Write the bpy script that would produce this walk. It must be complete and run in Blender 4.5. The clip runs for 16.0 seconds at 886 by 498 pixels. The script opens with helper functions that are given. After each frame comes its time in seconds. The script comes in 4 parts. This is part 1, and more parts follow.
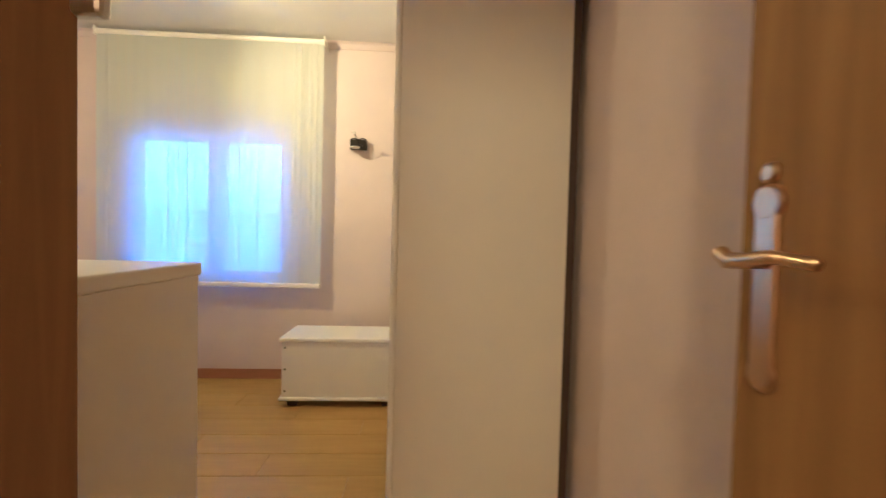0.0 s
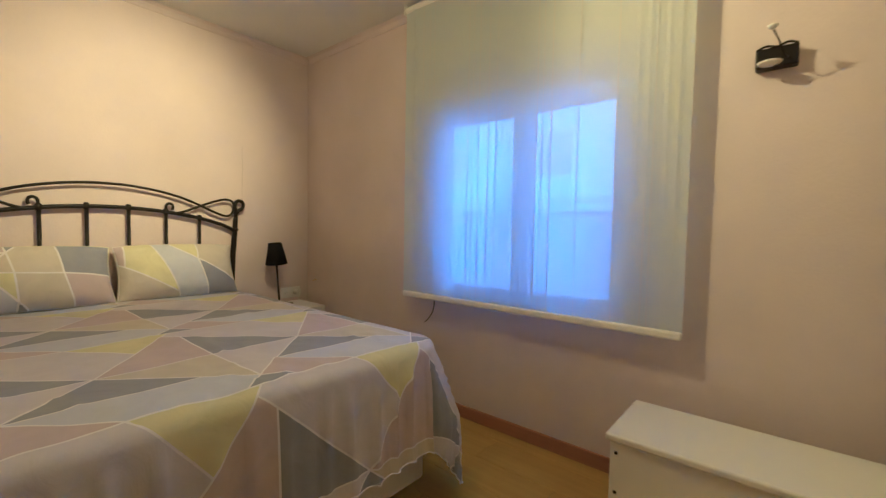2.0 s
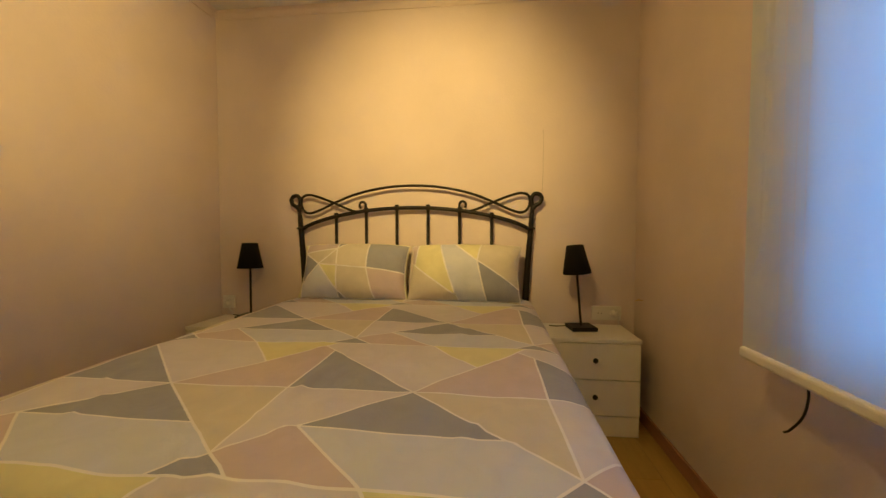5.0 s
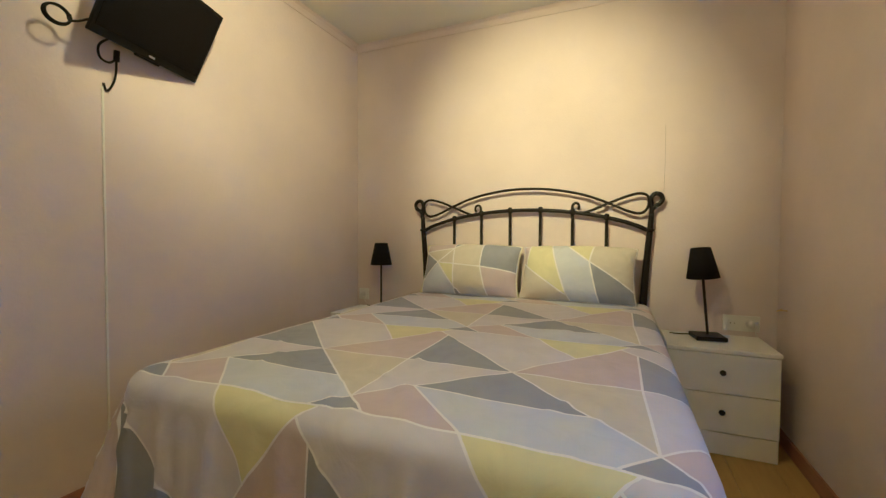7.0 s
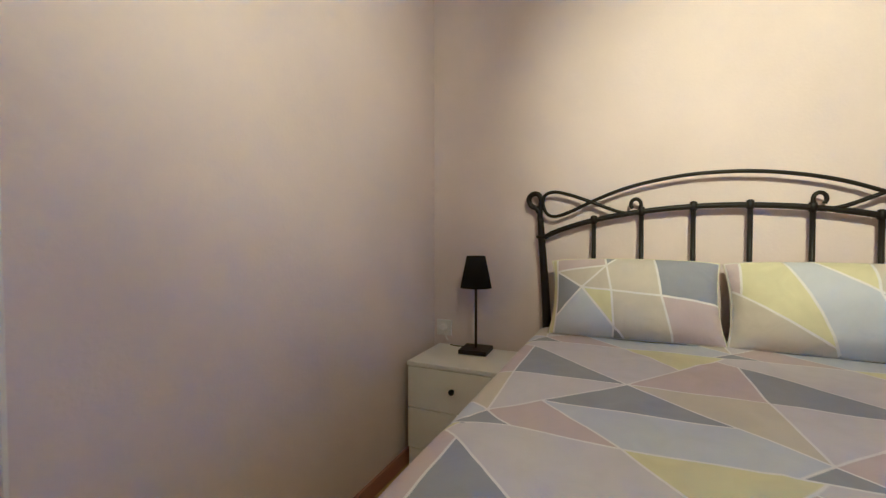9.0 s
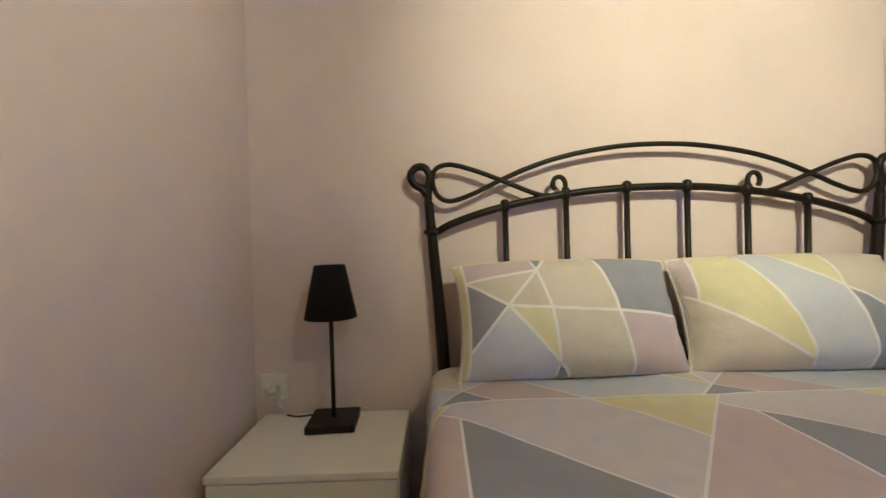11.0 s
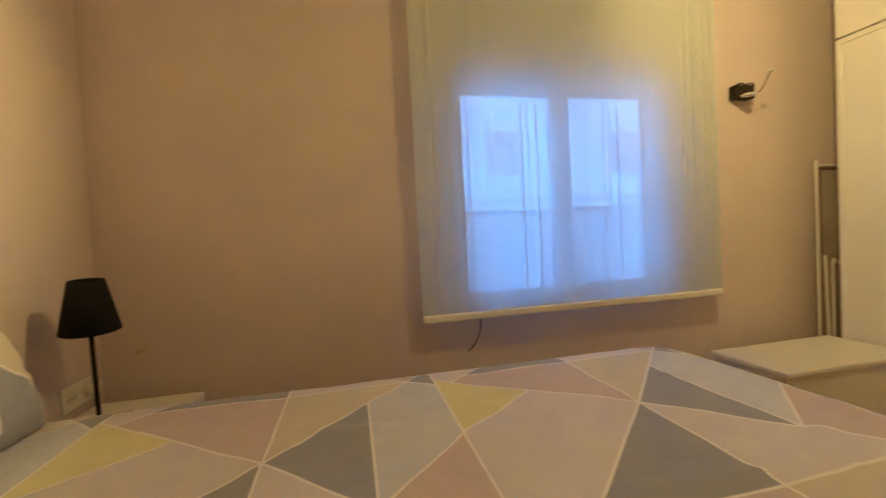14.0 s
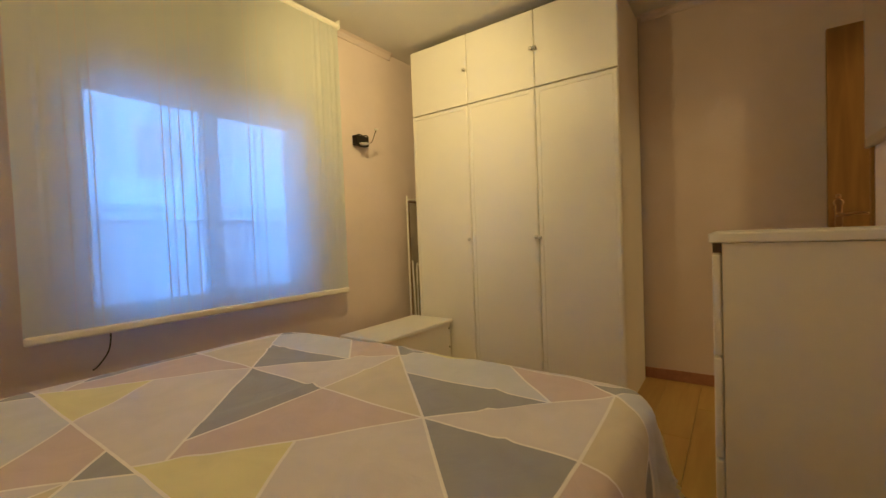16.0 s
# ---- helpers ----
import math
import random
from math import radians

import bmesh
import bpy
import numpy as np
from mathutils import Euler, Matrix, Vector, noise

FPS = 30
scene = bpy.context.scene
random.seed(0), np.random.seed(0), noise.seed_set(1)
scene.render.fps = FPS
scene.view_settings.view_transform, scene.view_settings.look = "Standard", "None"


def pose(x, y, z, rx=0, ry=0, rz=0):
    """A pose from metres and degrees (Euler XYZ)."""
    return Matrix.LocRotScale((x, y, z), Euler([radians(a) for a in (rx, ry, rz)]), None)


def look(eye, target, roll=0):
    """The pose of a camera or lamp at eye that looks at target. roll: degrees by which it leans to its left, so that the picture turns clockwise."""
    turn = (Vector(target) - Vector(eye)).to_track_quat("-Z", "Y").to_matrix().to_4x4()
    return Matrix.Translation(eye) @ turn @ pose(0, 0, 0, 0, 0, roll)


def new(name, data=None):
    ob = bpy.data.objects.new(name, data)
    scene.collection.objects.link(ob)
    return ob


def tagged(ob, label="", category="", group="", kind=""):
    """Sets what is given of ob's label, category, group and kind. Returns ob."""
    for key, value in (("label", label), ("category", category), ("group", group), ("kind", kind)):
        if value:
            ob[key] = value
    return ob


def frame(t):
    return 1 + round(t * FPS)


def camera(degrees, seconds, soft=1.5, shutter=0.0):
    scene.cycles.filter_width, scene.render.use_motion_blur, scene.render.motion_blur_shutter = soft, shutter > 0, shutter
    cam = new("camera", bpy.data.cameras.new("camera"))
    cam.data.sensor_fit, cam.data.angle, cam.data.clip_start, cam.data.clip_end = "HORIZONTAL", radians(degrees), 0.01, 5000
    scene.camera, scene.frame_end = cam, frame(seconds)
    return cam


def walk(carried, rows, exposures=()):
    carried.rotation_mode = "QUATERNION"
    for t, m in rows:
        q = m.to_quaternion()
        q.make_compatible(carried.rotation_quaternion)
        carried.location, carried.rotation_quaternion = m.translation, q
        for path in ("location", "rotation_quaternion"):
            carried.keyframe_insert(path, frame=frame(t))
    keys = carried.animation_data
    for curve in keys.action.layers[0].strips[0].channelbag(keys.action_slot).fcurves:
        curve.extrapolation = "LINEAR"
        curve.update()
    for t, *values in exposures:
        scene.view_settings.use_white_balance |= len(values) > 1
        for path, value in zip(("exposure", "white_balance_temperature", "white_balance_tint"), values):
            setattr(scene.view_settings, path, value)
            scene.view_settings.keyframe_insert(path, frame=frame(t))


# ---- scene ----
cam = camera(94.0, 16.0, 1.4, 0.25)
PATH = [
    (0, (0.81, 0.118, 1.078), (0.913, 2.114, 1.018), 1.5),
    (0.2, (0.789, 0.248, 1.079), (0.7, 2.245, 1.017), 1.3),
    (0.5, (0.731, 0.437, 1.1), (0.382, 2.405, 1.035), 1.3),
    (1, (0.623, 0.712, 1.095), (-0.105, 2.573, 1.024), 1.4),
    (1.5, (0.501, 0.989, 1.123), (-0.523, 2.704, 1.028), 1.3),
    (2, (0.396, 1.277, 1.106), (-0.885, 2.809, 1.008), 1.0),
    (2.5, (0.278, 1.516, 1.069), (-1.232, 2.824, 0.982), 0.9),
    (3, (0.095, 1.664, 1.039), (-1.584, 2.748, 0.96), 0.2),
    (3.5, (0.012, 1.907, 1.058), (-1.829, 2.683, 0.972), 0.6),
    (4, (-0.069, 2.118, 1.055), (-2.02, 2.552, 0.982), 0.6),
    (4.5, (-0.154, 2.283, 1.053), (-2.151, 2.35, 0.974), 0.3),
    (7, (-0.012, 2.436, 1.031), (-1.848, 1.645, 0.97), 0.3),
    (7.5, (-0.145, 2.226, 1.059), (-1.956, 1.382, 0.99), 0.2),
    (8, (-0.309, 1.957, 1.067), (-2.103, 1.074, 1.005), 0.2),
    (10.5, (-1.18, 1.186, 1.048), (-3.157, 0.883, 1.034), -1.1),
    (11, (-1.337, 1.168, 1.033), (-3.339, 1.2, 1.012), -1.5),
    (11.5, (-1.504, 1.231, 1.050), (-3.45, 1.690, 0.985), -1.5),
    (12, (-1.673, 1.283, 1.028), (-3.429, 2.239, 0.984), -1.8),
    (12.5, (-1.761, 1.33, 1.017), (-3.163, 2.755, 0.985), -2.2),
    (13, (-1.735, 1.387, 1.015), (-2.596, 3.19, 0.975), -2.6),
    (13.5, (-1.713, 1.408, 1.029), (-1.897, 3.399, 0.976), -3.2),
    (14, (-1.718, 1.369, 1.056), (-1.286, 3.321, 0.993), -3.0),
    (14.5, (-1.707, 1.283, 1.08), (-0.792, 3.06, 1.008), -3.0),
    (15, (-1.683, 1.181, 1.067), (-0.414, 2.726, 1.003), -2.7),
    (15.5, (-1.711, 1.07, 1.05), (-0.217, 2.398, 0.983), -2.3),
    (16, (-1.764, 1.0, 1.028), (-0.133, 2.155, 0.967), -2.2),
]
EXPOSURES = [(0, 4.05, 3800, 29), (0.5, 3.62, 3820, 31), (1.0, 3.38, 3760, 27), (2, 3.26, 3780, 22), (3.0, 3.06, 4480, 22), (4.0, 3.06, 5080, 23), (4.7, 3.08, 4950, 20), (6.8, 3.44, 3880, 15), (7.5, 3.54, 3360, 18), (8.2, 3.52, 3350, 21), (10.5, 3.48, 3460, 22), (11.5, 3.56, 3460, 22), (12.5, 3.58, 3360, 18), (13.0, 3.42, 3450, 21), (13.5, 3.2, 4280, 18), (14.0, 3.2, 4480, 21), (14.5, 3.12, 4400, 18), (16, 3.2, 4340, 20)]
walk(cam, [(t, look(eye, target, roll)) for t, eye, target, roll in PATH], EXPOSURES)

# ---- light ----
world = bpy.data.worlds.new("world")
scene.world = world
world.use_nodes = True
wn = world.node_tree.nodes
sky = wn.new("ShaderNodeTexSky")
sky.sky_type, sky.sun_disc = "NISHITA", False
sky.sun_elevation, sky.sun_rotation = radians(24), radians(200)
sky.ozone_density, sky.dust_density = 6.0, 0.3
world.node_tree.links.new(sky.outputs[0], wn["Background"].inputs[0])
wn["Background"].inputs[1].default_value = 0.15

sun = new("sun", bpy.data.lights.new("sun", "SUN"))
sun.data.energy, sun.data.angle, sun.data.color = 0.35, radians(12), (1, 0.97, 0.93)
sun.matrix_world = look((0, 0, 20), (6, 14, 9))

SPOT_COLOR = (1.0, 0.60, 0.11)


def spot(target, watts, degrees, blend=0.9, eye=(-0.68, 1.98, 2.32)):
    ob = new("spot_lamp", bpy.data.lights.new("spot_lamp", "SPOT"))
    ob.data.energy, ob.data.spot_size, ob.data.spot_blend = watts, radians(degrees), blend
    ob.data.color, ob.data.shadow_soft_size = SPOT_COLOR, 0.025
    ob.matrix_world = look(eye, target)
    return ob


spot((-2.67, 2.0, 1.60), 23, 61, 1.0)
spot((0.60, 3.0, 1.85), 7.5, 112, 1.0, eye=(-0.60, 2.05, 2.32))
spot((-1.55, 0.58, 1.95), 9, 70, 1.0, eye=(-0.75, 1.92, 2.32))
glow = new("bulb_lamp", bpy.data.lights.new("bulb_lamp", "POINT"))
glow.data.energy, glow.data.color, glow.data.shadow_soft_size = 1.9, SPOT_COLOR, 0.06
glow.location = (-0.80, 1.98, 2.30)
# unseen fill light, added to brighten the door, entrance and wardrobe side
hall = new("hall_fill", bpy.data.lights.new("hall_fill", "POINT"))
hall.data.energy, hall.data.color, hall.data.shadow_soft_size = 4.7, SPOT_COLOR, 0.1
hall.location = (0.42, -1.05, 2.2)

# ---- materials ----


def material(name, color, rough=0.5, metal=0.0, vary=0.06, scale=3.0, bump=0.1, fine=120.0, grain=0.0, spec=0.5):
    """A painted or plain surface with broad tone changes and a fine relief."""
    m = bpy.data.materials.new(name)
    m.use_nodes = True
    n, l = m.node_tree.nodes, m.node_tree.links
    b = n["Principled BSDF"]
    b.inputs["Roughness"].default_value, b.inputs["Metallic"].default_value = rough, metal
    b.inputs["Specular IOR Level"].default_value = spec
    tc = n.new("ShaderNodeTexCoord")
    broad, small = n.new("ShaderNodeTexNoise"), n.new("ShaderNodeTexNoise")
    broad.inputs["Scale"].default_value, broad.inputs["Detail"].default_value = scale, 4
    small.inputs["Scale"].default_value, small.inputs["Detail"].default_value = fine, 3
    l.new(tc.outputs["Object"], broad.inputs["Vector"])
    l.new(tc.outputs["Object"], small.inputs["Vector"])
    add = n.new("ShaderNodeMath")
    add.operation = "MULTIPLY_ADD"
    l.new(small.outputs["Fac"], add.inputs[0])
    add.inputs[1].default_value = grain
    l.new(broad.outputs["Fac"], add.inputs[2])
    ramp = n.new("ShaderNodeValToRGB")
    ramp.color_ramp.elements[0].position, ramp.color_ramp.elements[1].position = 0.3, 0.7 + grain
    ramp.color_ramp.elements[0].color = (*[c * (1 - vary) for c in color], 1)
    ramp.color_ramp.elements[1].color = (*[min(1, c * (1 + vary)) for c in color], 1)
    l.new(add.outputs[0], ramp.inputs[0])
    l.new(ramp.outputs[0], b.inputs["Base Color"])
    if bump:
        bp = n.new("ShaderNodeBump")
        bp.inputs["Strength"].default_value, bp.inputs["Distance"].default_value = bump, 0.002
        l.new(small.outputs["Fac"], bp.inputs["Height"])
        l.new(bp.outputs[0], b.inputs["Normal"])
    return m


def wood(name, dark, light, rough=0.35, stretch=(1.2, 14, 14), spec=0.5):
    """Wood with grain along the object's x axis; each piece has its own tone."""
    m = bpy.data.materials.new(name)
    m.use_nodes = True
    n, l = m.node_tree.nodes, m.node_tree.links
    b = n["Principled BSDF"]
    b.inputs["Roughness"].default_value = rough
    b.inputs["Specular IOR Level"].default_value = spec
    tc, mp, info = n.new("ShaderNodeTexCoord"), n.new("ShaderNodeMapping"), n.new("ShaderNodeObjectInfo")
    mp.inputs["Scale"].default_value = stretch
    l.new(tc.outputs["Object"], mp.inputs["Vector"])
    shift = n.new("ShaderNodeVectorMath")
    shift.operation = "ADD"
    mul = n.new("ShaderNodeMath")
    mul.operation, mul.inputs[1].default_value = "MULTIPLY", 37.0
    l.new(info.outputs["Random"], mul.inputs[0])
    l.new(mp.outputs[0], shift.inputs[0])
    l.new(mul.outputs[0], shift.inputs[1])
    nz = n.new("ShaderNodeTexNoise")
    nz.inputs["Scale"].default_value, nz.inputs["Detail"].default_value, nz.inputs["Distortion"].default_value = 2.0, 8, 0.6
    l.new(shift.outputs[0], nz.inputs["Vector"])
    mixv = n.new("ShaderNodeMath")
    mixv.operation, mixv.inputs[1].default_value = "MULTIPLY_ADD", 0.25
    l.new(info.outputs["Random"], mixv.inputs[0])
    l.new(nz.outputs["Fac"], mixv.inputs[2])
    ramp = n.new("ShaderNodeValToRGB")
    ramp.color_ramp.elements[0].position, ramp.color_ramp.elements[1].position = 0.3, 0.95
    ramp.color_ramp.elements[0].color, ramp.color_ramp.elements[1].color = (*dark, 1), (*light, 1)
    l.new(mixv.outputs[0], ramp.inputs[0])
    l.new(ramp.outputs[0], b.inputs["Base Color"])
    bp = n.new("ShaderNodeBump")
    bp.inputs["Strength"].default_value, bp.inputs["Distance"].default_value = 0.08, 0.001
    l.new(nz.outputs["Fac"], bp.inputs["Height"])
    l.new(bp.outputs[0], b.inputs["Normal"])
    return m


def fabric(name, color, vary=0.05):
    """Woven cotton: fine weave relief and soft creases."""
    m = bpy.data.materials.new(name)
    m.use_nodes = True
    n, l = m.node_tree.nodes, m.node_tree.links
    b = n["Principled BSDF"]
    b.inputs["Roughness"].default_value = 0.85
    b.inputs["Sheen Weight"].default_value = 0.15
    b.inputs["Specular IOR Level"].default_value = 0.2
    tc = n.new("ShaderNodeTexCoord")
    nz, cr = n.new("ShaderNodeTexNoise"), n.new("ShaderNodeTexNoise")
    nz.inputs["Scale"].default_value, nz.inputs["Detail"].default_value = 260, 2
    cr.inputs["Scale"].default_value, cr.inputs["Detail"].default_value, cr.inputs["Distortion"].default_value = 9, 5, 1.2
    for t in (nz, cr):
        l.new(tc.outputs["Object"], t.inputs["Vector"])
    ramp = n.new("ShaderNodeValToRGB")
    ramp.color_ramp.elements[0].position, ramp.color_ramp.elements[1].position = 0.3, 0.75
    ramp.color_ramp.elements[0].color = (*[c * (1 - vary) for c in color], 1)
    ramp.color_ramp.elements[1].color = (*[min(1, c * (1 + vary)) for c in color], 1)
    l.new(cr.outputs["Fac"], ramp.inputs[0])
    l.new(ramp.outputs[0], b.inputs["Base Color"])
    b1, b2 = n.new("ShaderNodeBump"), n.new("ShaderNodeBump")
    b1.inputs["Strength"].default_value, b1.inputs["Distance"].default_value = 0.25, 0.0008
    b2.inputs["Strength"].default_value, b2.inputs["Distance"].default_value = 0.3, 0.014
    l.new(nz.outputs["Fac"], b1.inputs["Height"])
    l.new(cr.outputs["Fac"], b2.inputs["Height"])
    l.new(b2.outputs[0], b1.inputs["Normal"])
    l.new(b1.outputs[0], b.inputs["Normal"])
    return m


def sheer(name, color, clear, through_light, passed=None):
    """Thin cloth: partly clear, partly letting light through, partly reflecting."""
    m = bpy.data.materials.new(name)
    m.use_nodes = True
    n, l = m.node_tree.nodes, m.node_tree.links
    n.remove(n["Principled BSDF"])
    out = n["Material Output"]
    d, t, c = n.new("ShaderNodeBsdfDiffuse"), n.new("ShaderNodeBsdfTranslucent"), n.new("ShaderNodeBsdfTransparent")
    tc, wv = n.new("ShaderNodeTexCoord"), n.new("ShaderNodeTexNoise")
    wv.inputs["Scale"].default_value = 5.0
    l.new(tc.outputs["Object"], wv.inputs["Vector"])
    ramp = n.new("ShaderNodeValToRGB")
    ramp.color_ramp.elements[0].color = (*[x * 0.95 for x in color], 1)
    ramp.color_ramp.elements[1].color = (*color, 1)
    l.new(wv.outputs["Fac"], ramp.inputs[0])
    l.new(ramp.outputs[0], d.inputs["Color"])
    if passed:
        t.inputs["Color"].default_value = (*passed, 1)
    else:
        l.new(ramp.outputs[0], t.inputs["Color"])
    m1, m2 = n.new("ShaderNodeMixShader"), n.new("ShaderNodeMixShader")
    m1.inputs[0].default_value, m2.inputs[0].default_value = through_light, clear
    l.new(d.outputs[0], m1.inputs[1])
    l.new(t.outputs[0], m1.inputs[2])
    l.new(m1.outputs[0], m2.inputs[1])
    l.new(c.outputs[0], m2.inputs[2])
    l.new(m2.outputs[0], out.inputs["Surface"])
    return m


def glass(name):
    m = bpy.data.materials.new(name)
    m.use_nodes = True
    b = m.node_tree.nodes["Principled BSDF"]
    b.inputs["Base Color"].default_value = (0.86, 0.97, 0.97, 1)
    b.inputs["Transmission Weight"].default_value, b.inputs["Roughness"].default_value, b.inputs["IOR"].default_value = 1.0, 0.0, 1.45
    return m


WALL = material("wall_paint", (0.66, 0.562, 0.527), 0.85, vary=0.06, scale=2.2, bump=0.4, fine=90, grain=0.1, spec=0.2)
CEIL = material("ceiling_paint", (0.76, 0.74, 0.70), 0.9, vary=0.02, bump=0.1, spec=0.2)
WHITE = material("white_lacquer", (0.78, 0.75, 0.68), 0.38, vary=0.02, scale=2, bump=0.03, fine=60)
WHITE_DIM = material("white_melamine", (0.74, 0.70, 0.62), 0.45, vary=0.03, scale=2, bump=0.03, fine=60)
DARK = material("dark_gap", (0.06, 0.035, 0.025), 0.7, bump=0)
IRON = material("black_iron", (0.011, 0.008, 0.006), 0.45, metal=0.0, vary=0.2, scale=20, bump=0.15, fine=150, spec=0.22)
SHADE = material("black_cloth", (0.010, 0.010, 0.011), 0.9, vary=0.1, bump=0.2, fine=300, spec=0.2)
BRASS = material("brass", (0.62, 0.44, 0.18), 0.28, metal=1.0, vary=0.06, bump=0)
STEEL = material("satin_metal", (0.62, 0.60, 0.56), 0.35, metal=1.0, vary=0.05, bump=0)
PLASTIC = material("black_plastic", (0.005, 0.005, 0.005), 0.45, vary=0.05, bump=0, spec=0.15)
SCREEN = material("screen_black", (0.003, 0.003, 0.003), 0.25, vary=0.02, bump=0, spec=0.12)
SOCKET = material("white_plastic", (0.72, 0.69, 0.62), 0.4, vary=0.02, bump=0)
FLOORW = wood("oak_laminate", (0.38, 0.235, 0.014), (0.48, 0.31, 0.026), 0.38, spec=0.25)
BASEW = wood("oak_trim", (0.28, 0.12, 0.045), (0.40, 0.19, 0.08), 0.4)
DOORW = wood("stained_door", (0.18, 0.092, 0.003), (0.29, 0.157, 0.008), 0.5, stretch=(14, 14, 1.2), spec=0.12)
BOARD = wood("dark_board", (0.10, 0.05, 0.03), (0.18, 0.10, 0.06), 0.5, stretch=(14, 14, 1.2))
BOARD_FACE = material("board_cloth", (0.36, 0.31, 0.24), 0.8, vary=0.12, scale=8, bump=0.3, fine=180)
BLIND = sheer("blind_cloth", (0.80, 0.77, 0.66), 0.080, 0.47, (0.55, 0.715, 0.80))
PLEAT = sheer("woven_thread", (0.74, 0.71, 0.60), 0.02, 0.24, (0.45, 0.62, 0.8))
GLASS = glass("pane_glass")
FRAMEW = material("white_aluminium", (0.72, 0.74, 0.76), 0.4, vary=0.02, bump=0)
FACADE = material("render_facade", (0.60, 0.77, 0.82), 0.9, vary=0.08, scale=0.6, bump=0.3, fine=30)
FACADE_LOW = material("grey_render", (0.35, 0.46, 0.51), 0.9, vary=0.08, scale=0.6, bump=0.3, fine=30)
SLATE_F = material("facade_shutter", (0.35, 0.37, 0.40), 0.6, vary=0.08, bump=0)
TILE_F = material("roof_tile", (0.34, 0.14, 0.07), 0.8, vary=0.2, scale=6, bump=0.4, fine=20)
PAVE = material("yard_concrete", (0.30, 0.30, 0.29), 0.9, vary=0.1, scale=1, bump=0.3, fine=40)
SHUT = material("shutter_beige", (0.42, 0.36, 0.28), 0.6, vary=0.04, bump=0)
MIRROR = material("mirror_glass", (0.85, 0.86, 0.86), 0.03, metal=1.0, vary=0.0, bump=0)
MATT = fabric("base_cloth", (0.72, 0.69, 0.66))
P_LINE = fabric("print_white", (0.79, 0.76, 0.76))
P_SAND = fabric("print_sand", (0.60, 0.545, 0.455))
P_YELL = fabric("print_yellow", (0.675, 0.635, 0.335))
P_BLUE = fabric("print_pale_blue", (0.575, 0.585, 0.685))
P_SLATE = fabric("print_slate", (0.305, 0.31, 0.395))
P_ROSE = fabric("print_rose", (0.56, 0.465, 0.49))
P_GREY = fabric("print_pale_grey", (0.62, 0.58, 0.635))
PRINT = {"w": P_LINE, "s": P_SAND, "y": P_YELL, "b": P_BLUE, "d": P_SLATE, "r": P_ROSE, "g": P_GREY}

# ---- mesh helpers ----


def thing(name, label, category, at=(0, 0, 0), turn=0, group=""):
    e = new(name)
    e.empty_display_size = 0.1
    e.matrix_world = pose(*at, 0, 0, turn)
    return tagged(e, label, category, group)


def part(name, bm, mat, parent=None, label="", smooth=False):
    me = bpy.data.meshes.new(name)
    bmesh.ops.recalc_face_normals(bm, faces=bm.faces)
    bm.to_mesh(me)
    bm.free()
    for m in mat if isinstance(mat, (list, tuple)) else [mat]:
        me.materials.append(m)
    if smooth:
        me.polygons.foreach_set("use_smooth", [True] * len(me.polygons))
    ob = new(name, me)
    if parent:
        ob.parent = parent
    if label:
        tagged(ob, label)
    return ob


def structure(name, bm, mat, label="", category=""):
    return tagged(part(name, bm, mat), label, category, kind="structure")


def box(x0, x1, y0, y1, z0, z1, bevel=0.0, bm=None, seg=2):
    b = bmesh.new()
    bmesh.ops.create_cube(b, size=1, matrix=Matrix.Translation(((x0 + x1) / 2, (y0 + y1) / 2, (z0 + z1) / 2)) @ Matrix.Diagonal((x1 - x0, y1 - y0, z1 - z0, 1)))
    if bevel:
        bmesh.ops.bevel(b, geom=b.edges, offset=bevel, segments=seg, affect="EDGES", profile=0.5)
    return join(b, bm)


def join(b, bm):
    """Adds b to bm, if there is one."""
    if bm is None:
        return b
    me = bpy.data.meshes.new("tmp")
    b.to_mesh(me)
    b.free()
    bm.from_mesh(me)
    bpy.data.meshes.remove(me)
    return bm


def lathe(profile, at=(0, 0, 0), axis="Z", n=24, bm=None):
    """Turns (radius, height) pairs round an axis."""
    b = bmesh.new()
    rings = []
    for r, h in profile:
        rings.append([b.verts.new((r * math.cos(2 * math.pi * i / n), r * math.sin(2 * math.pi * i / n), h)) for i in range(n)])
    for a, c in zip(rings, rings[1:]):
        for i in range(n):
            b.faces.new((a[i], a[(i + 1) % n], c[(i + 1) % n], c[i]))
    b.faces.new(rings[0][::-1])
    b.faces.new(rings[-1])
    turn = {"Z": (0, 0, 0), "X": (0, 90, 0), "Y": (-90, 0, 0), "-X": (0, -90, 0), "-Y": (90, 0, 0)}[axis]
    bmesh.ops.transform(b, matrix=pose(*at, *turn), verts=b.verts)
    return join(b, bm)


def smooth_line(points, steps=8):
    """A Catmull-Rom line through the points."""
    p = [Vector(q) for q in points]
    p = [2 * p[0] - p[1]] + p + [2 * p[-1] - p[-2]]
    out = []
    for a, b, c, d in zip(p, p[1:], p[2:], p[3:]):
        for i in range(steps):
            t = i / steps
            out.append(0.5 * (2 * b + (c - a) * t + (2 * a - 5 * b + 4 * c - d) * t * t + (3 * b - a - 3 * c + d) * t ** 3))
    return out + [p[-2]]


